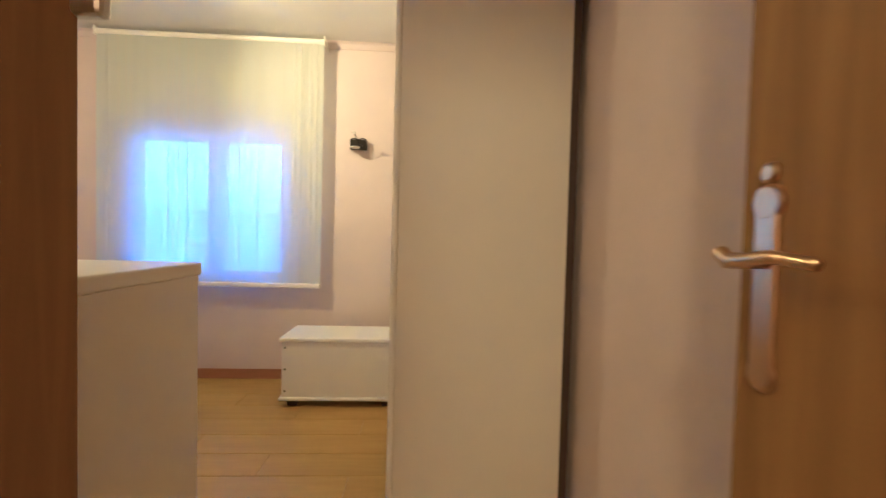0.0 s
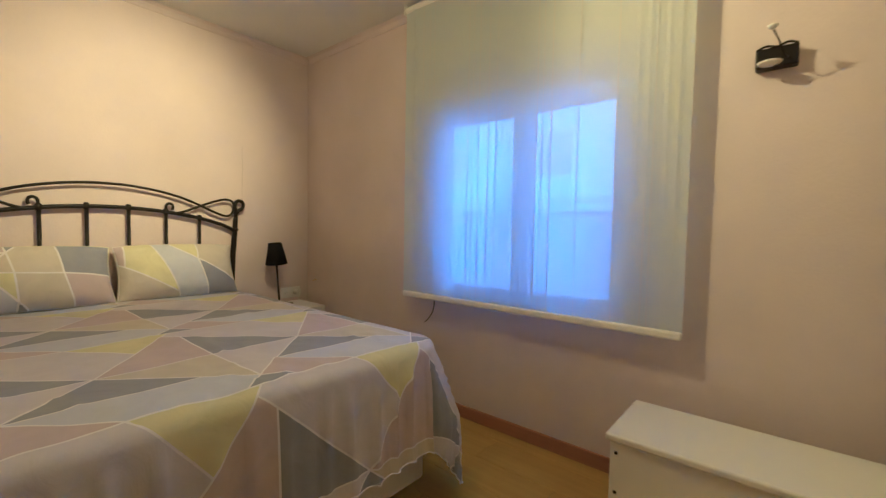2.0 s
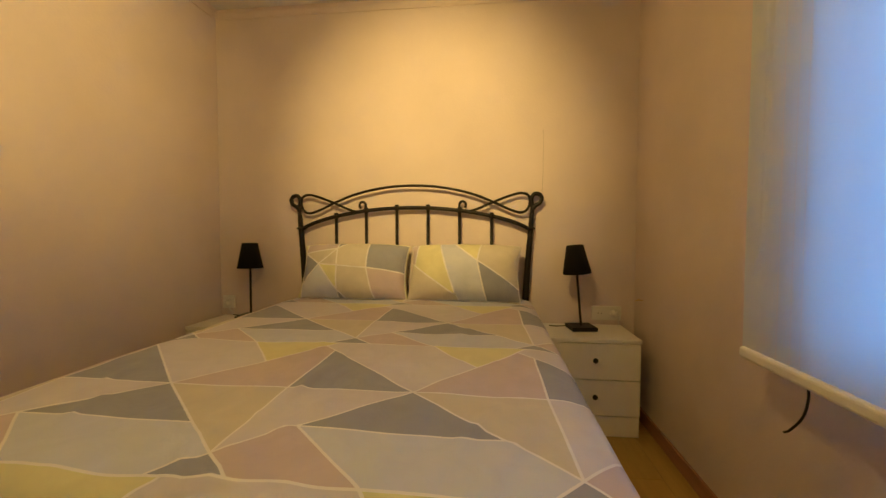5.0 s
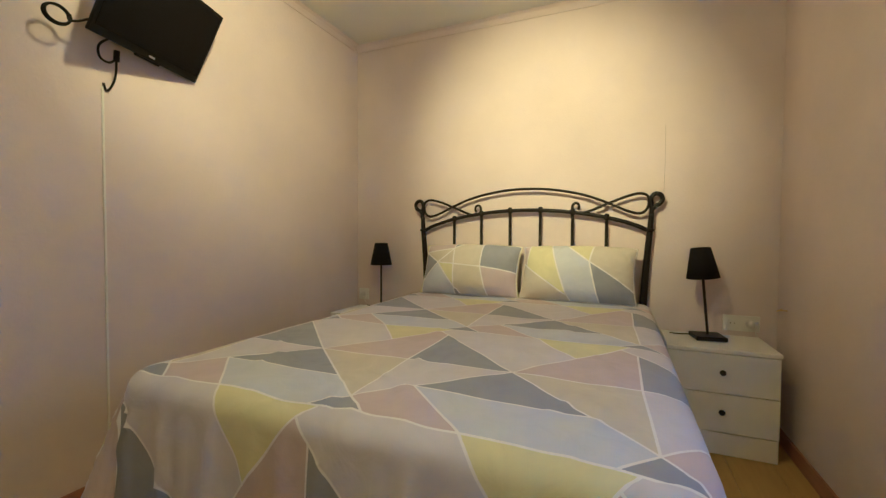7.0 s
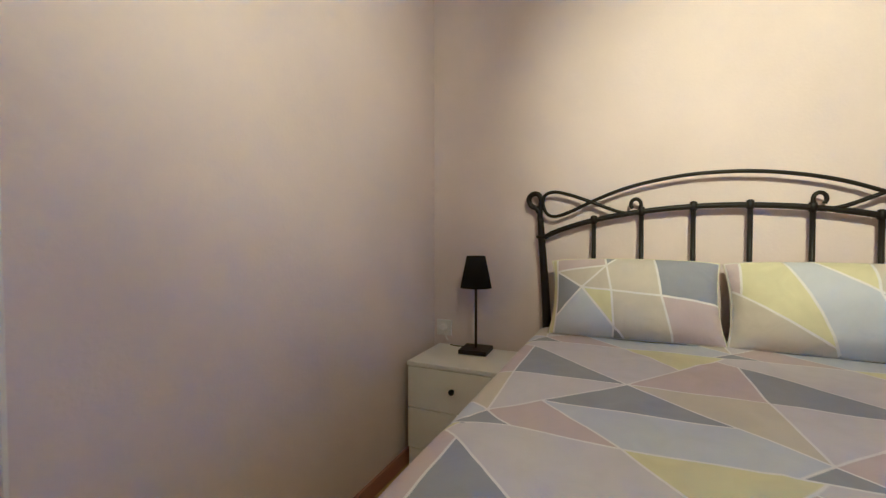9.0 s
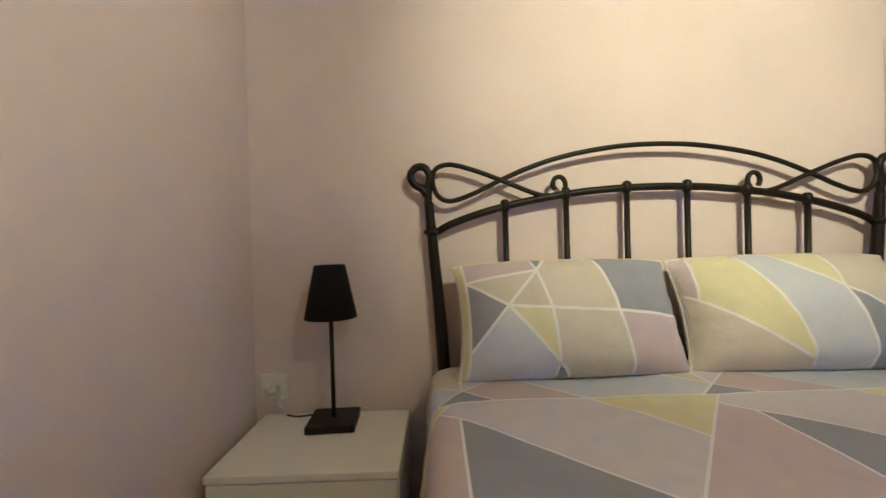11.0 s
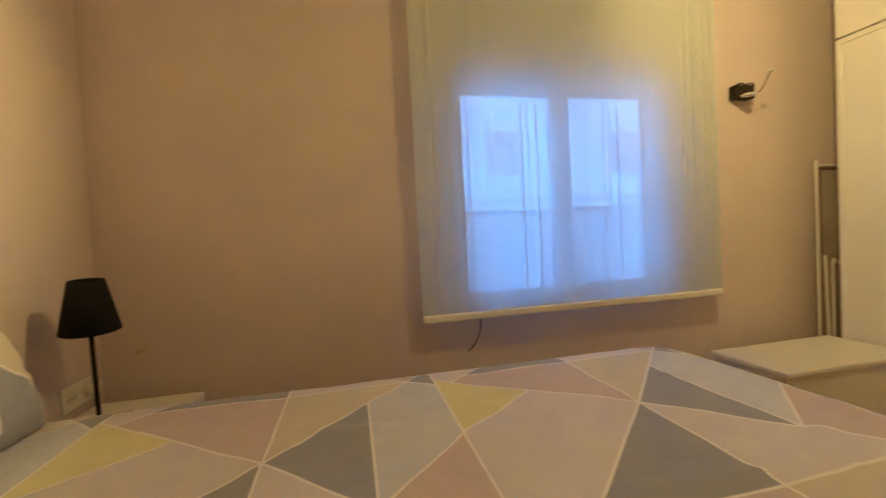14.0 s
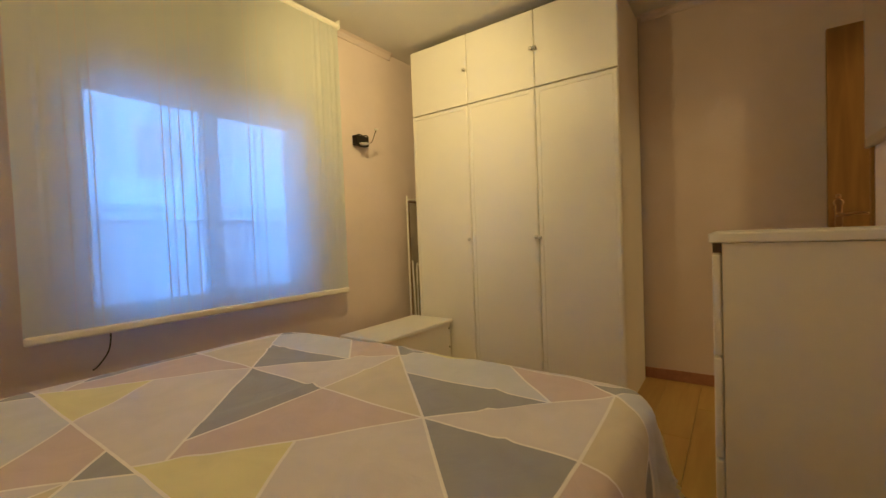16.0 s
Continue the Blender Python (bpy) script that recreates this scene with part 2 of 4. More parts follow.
def tube(points, r, n=10, bm=None, taper=None):
    """A round bar along a line of points."""
    b = bmesh.new()
    pts = [Vector(q) for q in points]
    rings, ref = [], None
    for i, p in enumerate(pts):
        d = (pts[min(i + 1, len(pts) - 1)] - pts[max(i - 1, 0)]).normalized()
        if ref is None:
            ref = d.orthogonal().normalized()
        ref = (ref - d * ref.dot(d)).normalized()
        side = d.cross(ref)
        rr = r if taper is None else r + (taper - r) * i / (len(pts) - 1)
        rings.append([b.verts.new(p + rr * (ref * math.cos(2 * math.pi * k / n) + side * math.sin(2 * math.pi * k / n))) for k in range(n)])
    for a, c in zip(rings, rings[1:]):
        for k in range(n):
            b.faces.new((a[k], a[(k + 1) % n], c[(k + 1) % n], c[k]))
    b.faces.new(rings[0][::-1])
    b.faces.new(rings[-1])
    return join(b, bm)


# ---- structure ----
XW, XE, YN, YS, ZC = -2.68, 1.36, 3.195, 0.572, 2.462   # inner faces of the walls, and the ceiling
NX, YD = 0.428, -0.14                                    # entrance recess: its west face, and the face of the wall with the door
WX0, WX1, WZ0, WZ1 = -1.30, -0.125, 0.680, 1.835             # window opening

structure("wall_west", box(XW - 0.14, XW, YS - 0.12, YN + 0.2, 0, 2.7), WALL, "pale rose painted wall behind the bed", "wall")
structure("wall_east", box(XE, XE + 0.14, -1.9, YN + 0.2, 0, 2.7), WALL, "pale rose painted wall beside the wardrobe", "wall")
bm = box(XW, WX0, YN, YN + 0.2, 0, 2.7)
box(WX1, XE, YN, YN + 0.2, 0, 2.7, bm=bm)
box(WX0, WX1, YN, YN + 0.2, 0, WZ0, bm=bm)
box(WX0, WX1, YN, YN + 0.2, WZ1, 2.7, bm=bm)
structure("wall_north", bm, WALL, "pale rose painted wall with the window", "wall")
structure("wall_south", box(XW, NX, YS - 0.12, YS, 0, 2.7), WALL, "pale rose painted wall behind the drawers", "wall")
structure("wall_recess", box(NX - 0.12, NX, YD - 0.12, YS - 0.12, 0, 2.7), WALL, "pale rose painted side wall of the entrance", "wall")
bm = box(NX, 0.53, YD - 0.12, YD, 0, 2.7)
box(1.29, XE, YD - 0.12, YD, 0, 2.7, bm=bm)
box(0.53, 1.29, YD - 0.12, YD, 2.04, 2.7, bm=bm)
structure("wall_entrance", bm, WALL, "pale rose painted wall round the doorway", "wall")
bm = box(-0.5, XE, -1.9, -1.78, 0, 2.7)
box(-0.62, -0.5, -1.9, YD - 0.12, 0, 2.7, bm=bm)
box(-0.5, NX - 0.12, YD - 0.24, YD - 0.12, 0, 2.7, bm=bm)
structure("wall_hall", bm, WALL, "pale rose painted walls of the hall", "wall")
structure("ceiling", box(XW - 0.14, XE + 0.14, -1.9, YN + 0.2, ZC, ZC + 0.15), CEIL, "plain white painted ceiling", "ceiling")


def cornice(name, x0, y0, x1, y1, inward):
    """A small cove moulding along the top of a wall."""
    prof = [(0, -0.045), (0.006, -0.045), (0.012, -0.03), (0.022, -0.015), (0.036, -0.006), (0.042, -0.002), (0, -0.002)]
    b = bmesh.new()
    rows = [[b.verts.new((x + inward[0] * d, y + inward[1] * d, ZC + h)) for d, h in prof] for x, y in ((x0, y0), (x1, y1))]
    for i in range(len(prof)):
        j = (i + 1) % len(prof)
        b.faces.new((rows[0][i], rows[0][j], rows[1][j], rows[1][i]))
    for r in rows:
        b.faces.new(r)
    structure(name, b, WALL, "pale cove moulding along the ceiling", "trim")


cornice("trim_west", XW, YS, XW, YN, (1, 0))
cornice("trim_north", XW + 0.042, YN, 0.70, YN, (0, -1))
cornice("trim_south", XW + 0.042, YS, NX, YS, (0, 1))
cornice("trim_east", XE, YD, XE, 1.5, (-1, 0))


def baseboard(name, x0, x1, y0, y1):
    b = box(x0, x1, y0, y1, 0.0, 0.072, 0.004)
    structure(name, b, BASEW, "honey-brown wooden baseboard", "baseboard")


baseboard("baseboard_north", XW + 0.014, XE, YN - 0.014, YN)
baseboard("baseboard_west", XW, XW + 0.014, YS, YN)
baseboard("baseboard_south", XW + 0.014, NX, YS, YS + 0.014)
baseboard("baseboard_east", XE - 0.014, XE, YD, YN - 0.014)

floor = structure("floor", box(XW - 0.14, XE + 0.14, -1.9, YN + 0.2, -0.15, -0.010), DARK, "honey oak laminate plank floor", "floor")

# window: frame in the opening, two sliding sashes, glass, shutter box
window = tagged(new("window_1"), "white aluminium sliding window with two sashes", "window", kind="structure")
WY = YN + 0.032
bm = box(WX0, WX1, WY - 0.03, WY + 0.05, WZ0, WZ0 + 0.045, 0.004)
box(WX0, WX1, WY - 0.03, WY + 0.05, WZ1 - 0.045, WZ1, 0.004, bm)
box(WX0, WX0 + 0.04, WY - 0.03, WY + 0.05, WZ0 + 0.045, WZ1 - 0.045, 0.004, bm)
box(WX1 - 0.04, WX1, WY - 0.03, WY + 0.05, WZ0 + 0.045, WZ1 - 0.045, 0.004, bm)
part("window_frame", bm, FRAMEW, window)
mid = -0.69
for a, b_, dy in ((WX0 + 0.04, mid + 0.010, 0.0), (mid - 0.010, WX1 - 0.04, 0.028)):
    z0, z1, y0, y1 = WZ0 + 0.045, WZ1 - 0.045, WY - 0.022 + dy, WY + 0.002 + dy
    bm = box(a, b_, y0, y1, z0, z0 + 0.06, 0.004)
    box(a, b_, y0, y1, z1 - 0.05, z1, 0.004, bm)
    box(a, a + 0.065, y0, y1, z0 + 0.06, z1 - 0.05, 0.004, bm)
    box(b_ - 0.065, b_, y0, y1, z0 + 0.06, z1 - 0.05, 0.004, bm)
    sash = part("sash", bm, FRAMEW, window)
    pane = part("pane", box(a + 0.065, b_ - 0.065, y0 + 0.009, y1 - 0.009, z0 + 0.06, z1 - 0.05), GLASS, sash, "clear glass pane")
    pane.visible_shadow = False
shutter = tagged(new("window_shutter"), "beige roller shutter mostly raised outside the glass", "shutter", kind="structure")
z = WZ1 - 0.09
while z < WZ1 - 0.01:
    part("slat", box(WX0 + 0.01, WX1 - 0.01, YN + 0.162, YN + 0.170, z, z + 0.038, 0.003), SHUT, shutter)
    z += 0.040
part("window_sill", box(WX0 - 0.03, WX1 + 0.03, WY + 0.05, YN + 0.26, WZ0 - 0.03, WZ0, 0.004), FRAMEW, window)

# entrance door: leaf swung in against the side wall, with frame
door = tagged(new("door_1"), "open brown stained wooden door with brass handle", "door", kind="structure")
DX, DY0, DY1 = 1.195, -0.11, 0.598
leaf = part("leaf", box(DX, DX + 0.035, DY0, DY1, 0.008, 2.03, 0.003), DOORW, door)
bm = box(0.50, 0.53, YD - 0.13, YD + 0.012, 0, 2.04, 0.003)
box(1.29, 1.32, YD - 0.13, YD + 0.012, 0, 2.04, 0.003, bm)
box(0.50, 1.32, YD - 0.13, YD + 0.012, 2.04, 2.09, 0.003, bm)
box(NX, NX + 0.012, 0.02, YS + 0.012, 0, 2.06, 0.003, bm)
part("door_frame", bm, DOORW, door)
bm = box(DX - 0.006, DX, DY1 - 0.055, DY1 - 0.025, 0.935, 1.125, 0.0028)
for hz, hr in ((0.932, 0.019), (1.125, 0.021), (1.158, 0.012)):
    lathe([(hr, 0), (hr, 0.003), (hr - 0.004, 0.0065)], (DX, DY1 - 0.04, hz), "-X", 20, bm)
part("handle_plate", bm, BRASS, leaf, "brass handle plate")
bm = lathe([(0.009, 0), (0.009, 0.045)], (DX - 0.005, DY1 - 0.04, 1.06), "-X", 16)
tube(smooth_line([(DX - 0.046, DY1 - 0.027, 1.068), (DX - 0.048, DY1 - 0.045, 1.060), (DX - 0.05, DY1 - 0.07, 1.062), (DX - 0.05, DY1 - 0.105, 1.066), (DX - 0.048, DY1 - 0.145, 1.062)]), 0.009, 12, bm, 0.006)
part("handle", bm, BRASS, leaf, "curved brass lever", True)

# outside: yard floor and the house across it
structure("ground", box(-400, 400, YN + 0.2, 800, -4.2, -4.0), PAVE, "grey concrete yard below the window", "ground")
house = thing("neighbour_house", "low grey rendered house across the yard with flat parapet", "house", (0, 8.6, -4.0))
part("wall", box(-9, 9, 0, 3.4, 0, 5.45), FACADE_LOW, house)
part("coping", box(-9.1, 9.1, -0.08, 3.4, 5.45, 5.53, 0.02), FACADE, house, "pale coping on the wall")
for wx in (-6.5, -3.4, -0.6, 2.2, 5.2):
    w = part("window", box(wx - 0.55, wx + 0.55, -0.03, 0.06, 3.7, 4.95, 0.01), FRAMEW, house)
    part("pane", box(wx - 0.48, wx + 0.48, -0.045, -0.031, 3.77, 4.88), SLATE_F, w, "grey shutter")
block = thing("apartment_building", "tall pale rendered building behind the low house", "building", (0, 12.4, -4.0))
part("wall", box(-16, 16, 0, 6, 0, 13.0), FACADE, block)
part("roof", box(-16.3, 16.3, -0.5, 6.3, 13.0, 13.2, 0.03), TILE_F, block, "brown tiled eave")
for fz in (6.6, 9.6):
    part("string_course", box(-16, 16, -0.06, 0.0, fz - 0.7, fz - 0.55, 0.01), FACADE_LOW, block)
    for wx in (-12.5, -8.6, -4.8, -1.2, 2.6, 6.4, 10.2):
        w = part("window", box(wx - 0.6, wx + 0.6, -0.03, 0.06, fz, fz + 1.4, 0.01), FRAMEW, block)
        part("pane", box(wx - 0.52, wx + 0.52, -0.045, -0.031, fz + 0.08, fz + 1.32), SHUT, w, "lowered beige shutter")

# ---- bed ----
BX0, BX1, BYC, BHALF, BZ = -2.615, -0.715, 1.885, 0.672, 0.660   # head, foot, middle, half width, top of the cover
DROP = 0.455


def clip(poly, a, b, c):
    """The part of a convex polygon where a*x + b*y <= c."""
    out = []
    for i, p in enumerate(poly):
        q = poly[(i + 1) % len(poly)]
        dp, dq = a * p[0] + b * p[1] - c, a * q[0] + b * q[1] - c
        if dp <= 0:
            out.append(p)
        if dp * dq < 0:
            t = dp / (dp - dq)
            out.append((p[0] + t * (q[0] - p[0]), p[1] + t * (q[1] - p[1])))
    return out


def inset(poly, d):
    """A convex polygon, turning left, made smaller by d on every side."""
    out = list(poly)
    for i, p in enumerate(poly):
        q = poly[(i + 1) % len(poly)]
        ex, ey = q[0] - p[0], q[1] - p[1]
        k = math.hypot(ex, ey)
        if k < 1e-6:
            continue
        nx, ny = ey / k, -ex / k
        out = clip(out, nx, ny, nx * p[0] + ny * p[1] - d)
        if len(out) < 3:
            return []
    return out


def area(poly):
    return 0.5 * sum(p[0] * q[1] - q[0] * p[1] for p, q in zip(poly, poly[1:] + poly[:1]))


def printed(name, pieces, shape, cell, parent, line=0.0040, label=""):
    """A cloth whose printed pieces (colour key, convex polygon on the flat cloth), with pale lines between them, are laid over shape(u, v)."""
    keys = list(PRINT)
    verts, faces, mats, index = [], [], [], {}

    def vert(p):
        k = (round(p[0] * 20000), round(p[1] * 20000))
        if k not in index:
            index[k] = len(verts)
            verts.append(shape(p[0], p[1]))
        return index[k]

    def lay(poly, key):
        us, vs = [p[0] for p in poly], [p[1] for p in poly]
        for i in range(math.floor(min(us) / cell), math.ceil(max(us) / cell)):
            strip = clip(clip(poly, -1, 0, -i * cell), 1, 0, (i + 1) * cell)
            if len(strip) < 3:
                continue
            for j in range(math.floor(min(vs) / cell), math.ceil(max(vs) / cell)):
                c = clip(clip(strip, 0, -1, -j * cell), 0, 1, (j + 1) * cell)
                if len(c) < 3:
                    continue
                ids = []
                for p in c:
                    k = vert(p)
                    if k not in ids:
                        ids.append(k)
                if len(ids) > 2:
                    faces.append(ids)
                    mats.append(keys.index(key))

    for key, poly in pieces:
        if area(poly) < 0:
            poly = poly[::-1]
        core = inset(poly, line)
        if len(core) > 2:
            lay(core, key)
        for i, p in enumerate(poly):
            q = poly[(i + 1) % len(poly)]
            ex, ey = q[0] - p[0], q[1] - p[1]
            k = math.hypot(ex, ey)
            if k < 1e-6:
                continue
            nx, ny = ey / k, -ex / k
            rim = clip(poly, -nx, -ny, -(nx * p[0] + ny * p[1] - line))
            for h in range(i):
                a, b = poly[h], poly[(h + 1) % len(poly)]
                m = math.hypot(b[0] - a[0], b[1] - a[1])
                if m < 1e-6 or len(rim) < 3:
                    continue
                ox, oy = (b[1] - a[1]) / m, -(b[0] - a[0]) / m
                rim = clip(rim, ox, oy, ox * a[0] + oy * a[1] - line)
            if len(rim) > 2:
                lay(rim, "w")
    me = bpy.data.meshes.new(name)
    me.from_pydata(verts, [], faces)
    for k in keys:
        me.materials.append(PRINT[k])
    me.polygons.foreach_set("material_index", mats)
    me.polygons.foreach_set("use_smooth", [True] * len(mats))
    me.update()
    ob = new(name, me)
    ob.parent = parent
    return tagged(ob, label) if label else ob


# creases of the cover: middle along and across the bed, direction, half length, height
CREASE = [(-0.86, 0.10, 0.5, 0.10, 0.008), (-0.92, 0.02, 0.9, 0.08, 0.007), (-0.80, -0.06, 0.3, 0.10, 0.007), (-0.98, 0.45, -0.5, 0.12, 0.006),
          (-0.84, 0.50, -0.2, 0.10, 0.006), (-1.25, 0.52, 0.3, 0.12, 0.005), (-0.95, -0.42, 0.4, 0.14, 0.006), (-1.45, -0.1, 0.25, 0.12, 0.004),
          (-1.7, 0.35, -0.3, 0.14, 0.004), (-1.15, -0.55, 0.2, 0.15, 0.005), (-1.12, 0.0, -0.03, 0.26, 0.008), (-0.96, 0.505, 0.46, 0.06, 0.007),
          (-0.99, -0.49, -0.67, 0.09, 0.006), (-1.30, 0.24, 0.15, 0.16, 0.004)]


def cover_shape(u, v):
    """The bed cover: flat on the mattress, rounded over its edges, hanging in soft folds at the foot and both sides."""
    rc = 0.09
    bx, bh = BX1 - rc - 0.004, BHALF - rc - 0.003 + (0.028 if v < 0 else 0.0)
    du, dv = max(0.0, u - bx), max(0.0, abs(v) - bh)
    side = 1 if v > 0 else -1
    far = math.hypot(du, dv)
    r = max(0.0, far - rc)
    x, y = min(u, bx), BYC + max(-bh, min(bh, v))
    ang = math.atan2(dv, du) if far > 0 else 0.0
    flat = min(far, rc)
    x += flat * math.cos(ang)
    y += side * flat * math.sin(ang)
    soft = 0.007 * noise.noise((u * 2.3, v * 2.3, 0.3)) + 0.004 * noise.noise((u * 7, v * 7, 2.0)) + 0.0035 * (1 - abs(noise.noise((u * 9 + v * 4, v * 5 - u * 2, 5.0))) * 3) * max(0.0, noise.noise((u * 1.7, v * 1.7, 9.0)) + 0.15)
    for cu, cv, ang0, half, high in CREASE:
        a = (u - cu) * math.cos(ang0) + (v - cv) * math.sin(ang0)
        c = (v - cv) * math.cos(ang0) - (u - cu) * math.sin(ang0) + 0.02 * noise.noise((u * 6, v * 6, cu))
        soft += high * math.exp(-(a / half) ** 2 - (c / 0.013) ** 2)
    edge = rc - far if far > 0 else rc
    gather = 0.5 * noise.noise((v * 13, u * 3, 7.0)) + (1 - 2.6 * abs(noise.noise((v * 8 + u, u * 2, 11.0))))
    soft += 0.007 * gather * math.exp(-((u - bx - 0.06) / 0.075) ** 2)
    z = BZ + soft - 0.008 * math.exp(-max(0.0, edge) / 0.02)
    if r > 0:
        limit = DROP + 0.23 * math.sin(2 * ang) ** 2
        r = min(r, limit)
        R = 0.046
        if r < R * math.pi / 2:
            out, down = R * math.sin(r / R), R * (1 - math.cos(r / R))
        else:
            s = r - R * math.pi / 2
            corner = math.sin(2 * ang)
            along = (v if du > dv else u) if corner < 0.05 else ang * 0.30 * side + v
            phase = along / 0.098 + 1.1 * noise.noise((along * 4, s * 0.8, side)) + 0.35 * noise.noise((along * 14, s * 2.0, 3.0))
            ridge = (1 - abs(math.sin(math.pi * phase))) ** 1.7 * max(0.15, min(1.0, 0.65 + 1.3 * noise.noise((along * 5, s * 1.2, 1.7 + side))))
            fold = ridge + 0.45 * noise.noise((along * 9, s * 1.5, 4.0 + side))
            w = min(1, s / 0.07)
            out = R + 0.05 * s + w * 0.025 * (1 - 0.5 * corner) * fold + corner * 0.09 * min(1, s / 0.3)
            down = R + s * (0.985 - 0.05 * corner)
        x += out * math.cos(ang)
        y += side * out * math.sin(ang)
        z = BZ - 0.008 + soft * 0.6 - down
    return (x, y, z)


bed = thing("bed", "double bed with pale upholstered base and black iron headboard", "bed", (0, 0, 0))
part("bed_base", box(BX0 + 0.02, BX1 - 0.03, BYC - 0.66, BYC + 0.66, 0.05, 0.34, 0.02, seg=3), MATT, bed, "pale fabric storage base")
part("mattress", box(BX0 + 0.02, BX1 - 0.012, BYC - BHALF + 0.02, BYC + BHALF - 0.02, 0.34, 0.630, 0.045, seg=5), MATT, bed)
for fx in (BX0 + 0.10, BX1 - 0.12):
    for fy in (BYC - 0.62, BYC + 0.62):
        part("foot", lathe([(0.028, 0), (0.028, 0.05)], (fx, fy, 0), n=16), DARK, bed)

# headboard of bent black iron
HX, HYC = -2.638, 1.870
headboard = part("main_rail", tube([(HX, HYC + s * 0.70, 1.072 + 0.128 * (1 - s * s) ** 0.8 * 1.0) for s in [i / 24 for i in range(-24, 25)]], 0.0118, 12), IRON, bed, "black arched iron rail", True)
for s in (-1, 1):
    pts = [(HX, HYC + s * 0.684, 0.0), (HX, HYC + s * 0.686, 0.55), (HX, HYC + s * 0.697, 0.82), (HX, HYC + s * 0.714, 1.05), (HX, HYC + s * 0.722, 1.165)]
    bm = tube(smooth_line(pts), 0.0235, 14, None, 0.014)
    lathe([(0.019, 0), (0.026, 0.006), (0.026, 0.012), (0.017, 0.018)], (HX, HYC + s * 0.715, 1.065), n=16, bm=bm)
    loop = [(HX, HYC + s * 0.724, 1.155), (HX, HYC + s * 0.722, 1.210), (HX, HYC + s * 0.718, 1.250), (HX, HYC + s * 0.735, 1.277), (HX, HYC + s * 0.762, 1.275), (HX, HYC + s * 0.777, 1.252), (HX, HYC + s * 0.765, 1.223), (HX, HYC + s * 0.742, 1.210), (HX, HYC + s * 0.728, 1.190)]
    tube(smooth_line(loop), 0.0122, 12, bm)
    part("post", bm, IRON, bed, "", True)
half = [(0.324, 1.196), (0.330, 1.212), (0.325, 1.230), (0.309, 1.237), (0.294, 1.226), (0.291, 1.205), (0.302, 1.185), (0.326, 1.175), (0.356, 1.178), (0.40, 1.191), (0.494, 1.231), (0.585, 1.266), (0.655, 1.283), (0.700, 1.268), (0.708, 1.225), (0.690, 1.183), (0.650, 1.169), (0.58, 1.191), (0.494, 1.231), (0.385, 1.275), (0.27, 1.306), (0.13, 1.328)]
rod = [(HX + 0.004, HYC - y, z) for y, z in half] + [(HX + 0.004, HYC, 1.334)] + [(HX + 0.004, HYC + y, z) for y, z in half[::-1]]
part("scroll_rod", tube(smooth_line(rod, 6), 0.0078, 10), IRON, bed, "thin black iron rod bent into loops", True)
for i in range(6):
    s = -0.482 + i * 0.1935
    q = s / 0.70
    top = 1.072 + 0.128 * (1 - q * q) ** 0.8
    bm = tube([(HX, HYC + s, 0.62), (HX, HYC + s, top)], 0.0095, 10)
    lathe([(0.012, -0.016), (0.0155, -0.006), (0.0155, 0.006), (0.013, 0.018), (0.006, 0.022)], (HX, HYC + s, top), n=12, bm=bm)
    part("baluster", bm, IRON, bed, "", True)
part("lower_rail", tube([(HX, HYC - 0.69, 0.62), (HX, HYC + 0.69, 0.62)], 0.012, 10), IRON, bed, "", True)

# bed cover: a print of pastel triangles on a repeating field
cover = thing("bedspread", "cotton bedspread printed with pastel triangles and white lines", "bedspread", (0, 0, 0))
O, CN, I_, X_, Y_, A_, P_ = (0, 0), (0, -0.32), (-0.32, -0.32), (-0.3685, -0.3685), (-0.41, -0.338), (-0.41, -0.01), (-0.20, -0.4927)
B0, C0, B1, Q_, E1, E2, G_, H_ = (-0.79, 0), (-0.79, -0.32), (-0.79, -0.64), (-0.48, -0.305), (-0.41, -0.2294), (-0.41, -0.3739), (-0.59, 0.2161), (-0.59, -0.1968)
RX, RY = 0.79, 0.64


def up(p):
    return (p[0], p[1] + RY)


def down(p):
    return (p[0], p[1] - RY)


FIELD = [
    ("d", [O, CN, I_]),
    ("r", [I_, CN, (0, -0.64), P_, X_]),
    ("y", [down(A_), P_, X_, Y_]),
    ("g", [A_, up(P_), O, I_, X_, Y_]),
    ("d", [B0, G_, H_]),
    ("g", [B0, C0, Q_, H_]),
    ("s", [C0, B1, down(G_), Q_]),
    ("d", [Q_, E1, E2]),
    ("r", [H_, Q_, E1, A_]),
    ("b", [H_, A_, up(E2), up(Q_), G_]),
]
pieces = []
U0, U1, V1 = BX0 + 0.02, BX1 + DROP + 0.16, BHALF + DROP + 0.16
for i in range(-1, 3):
    for j in range(-3, 4):
        for key, poly in FIELD:
            q = [(x - 1.11 + i * RX, y + 2.17 - BYC + j * RY) for x, y in poly]
            for a, c, d in ((-1, 0, -U0), (1, 0, U1), (0, 1, V1), (0, -1, V1)):
                q = clip(q, a, c, d) if len(q) > 2 else []
            if len(q) > 2 and abs(area(q)) > 1e-5:
                pieces.append((key, q))
printed("cloth", pieces, cover_shape, 0.016, cover, 0.0029)
edge = [(U0 + (BX1 - U0) * i / 120, -(BHALF + DROP + 0.1)) for i in range(120)]
for i in range(61):
    a = math.pi / 2 * (1 - i / 60)
    edge.append((BX1 - 0.09 + 0.8 * math.cos(a), -(BHALF - 0.09) - 0.8 * math.sin(a)))
edge += [(BX1 + DROP + 0.1, -(BHALF - 0.09) + 2 * (BHALF - 0.09) * i / 120) for i in range(1, 120)]
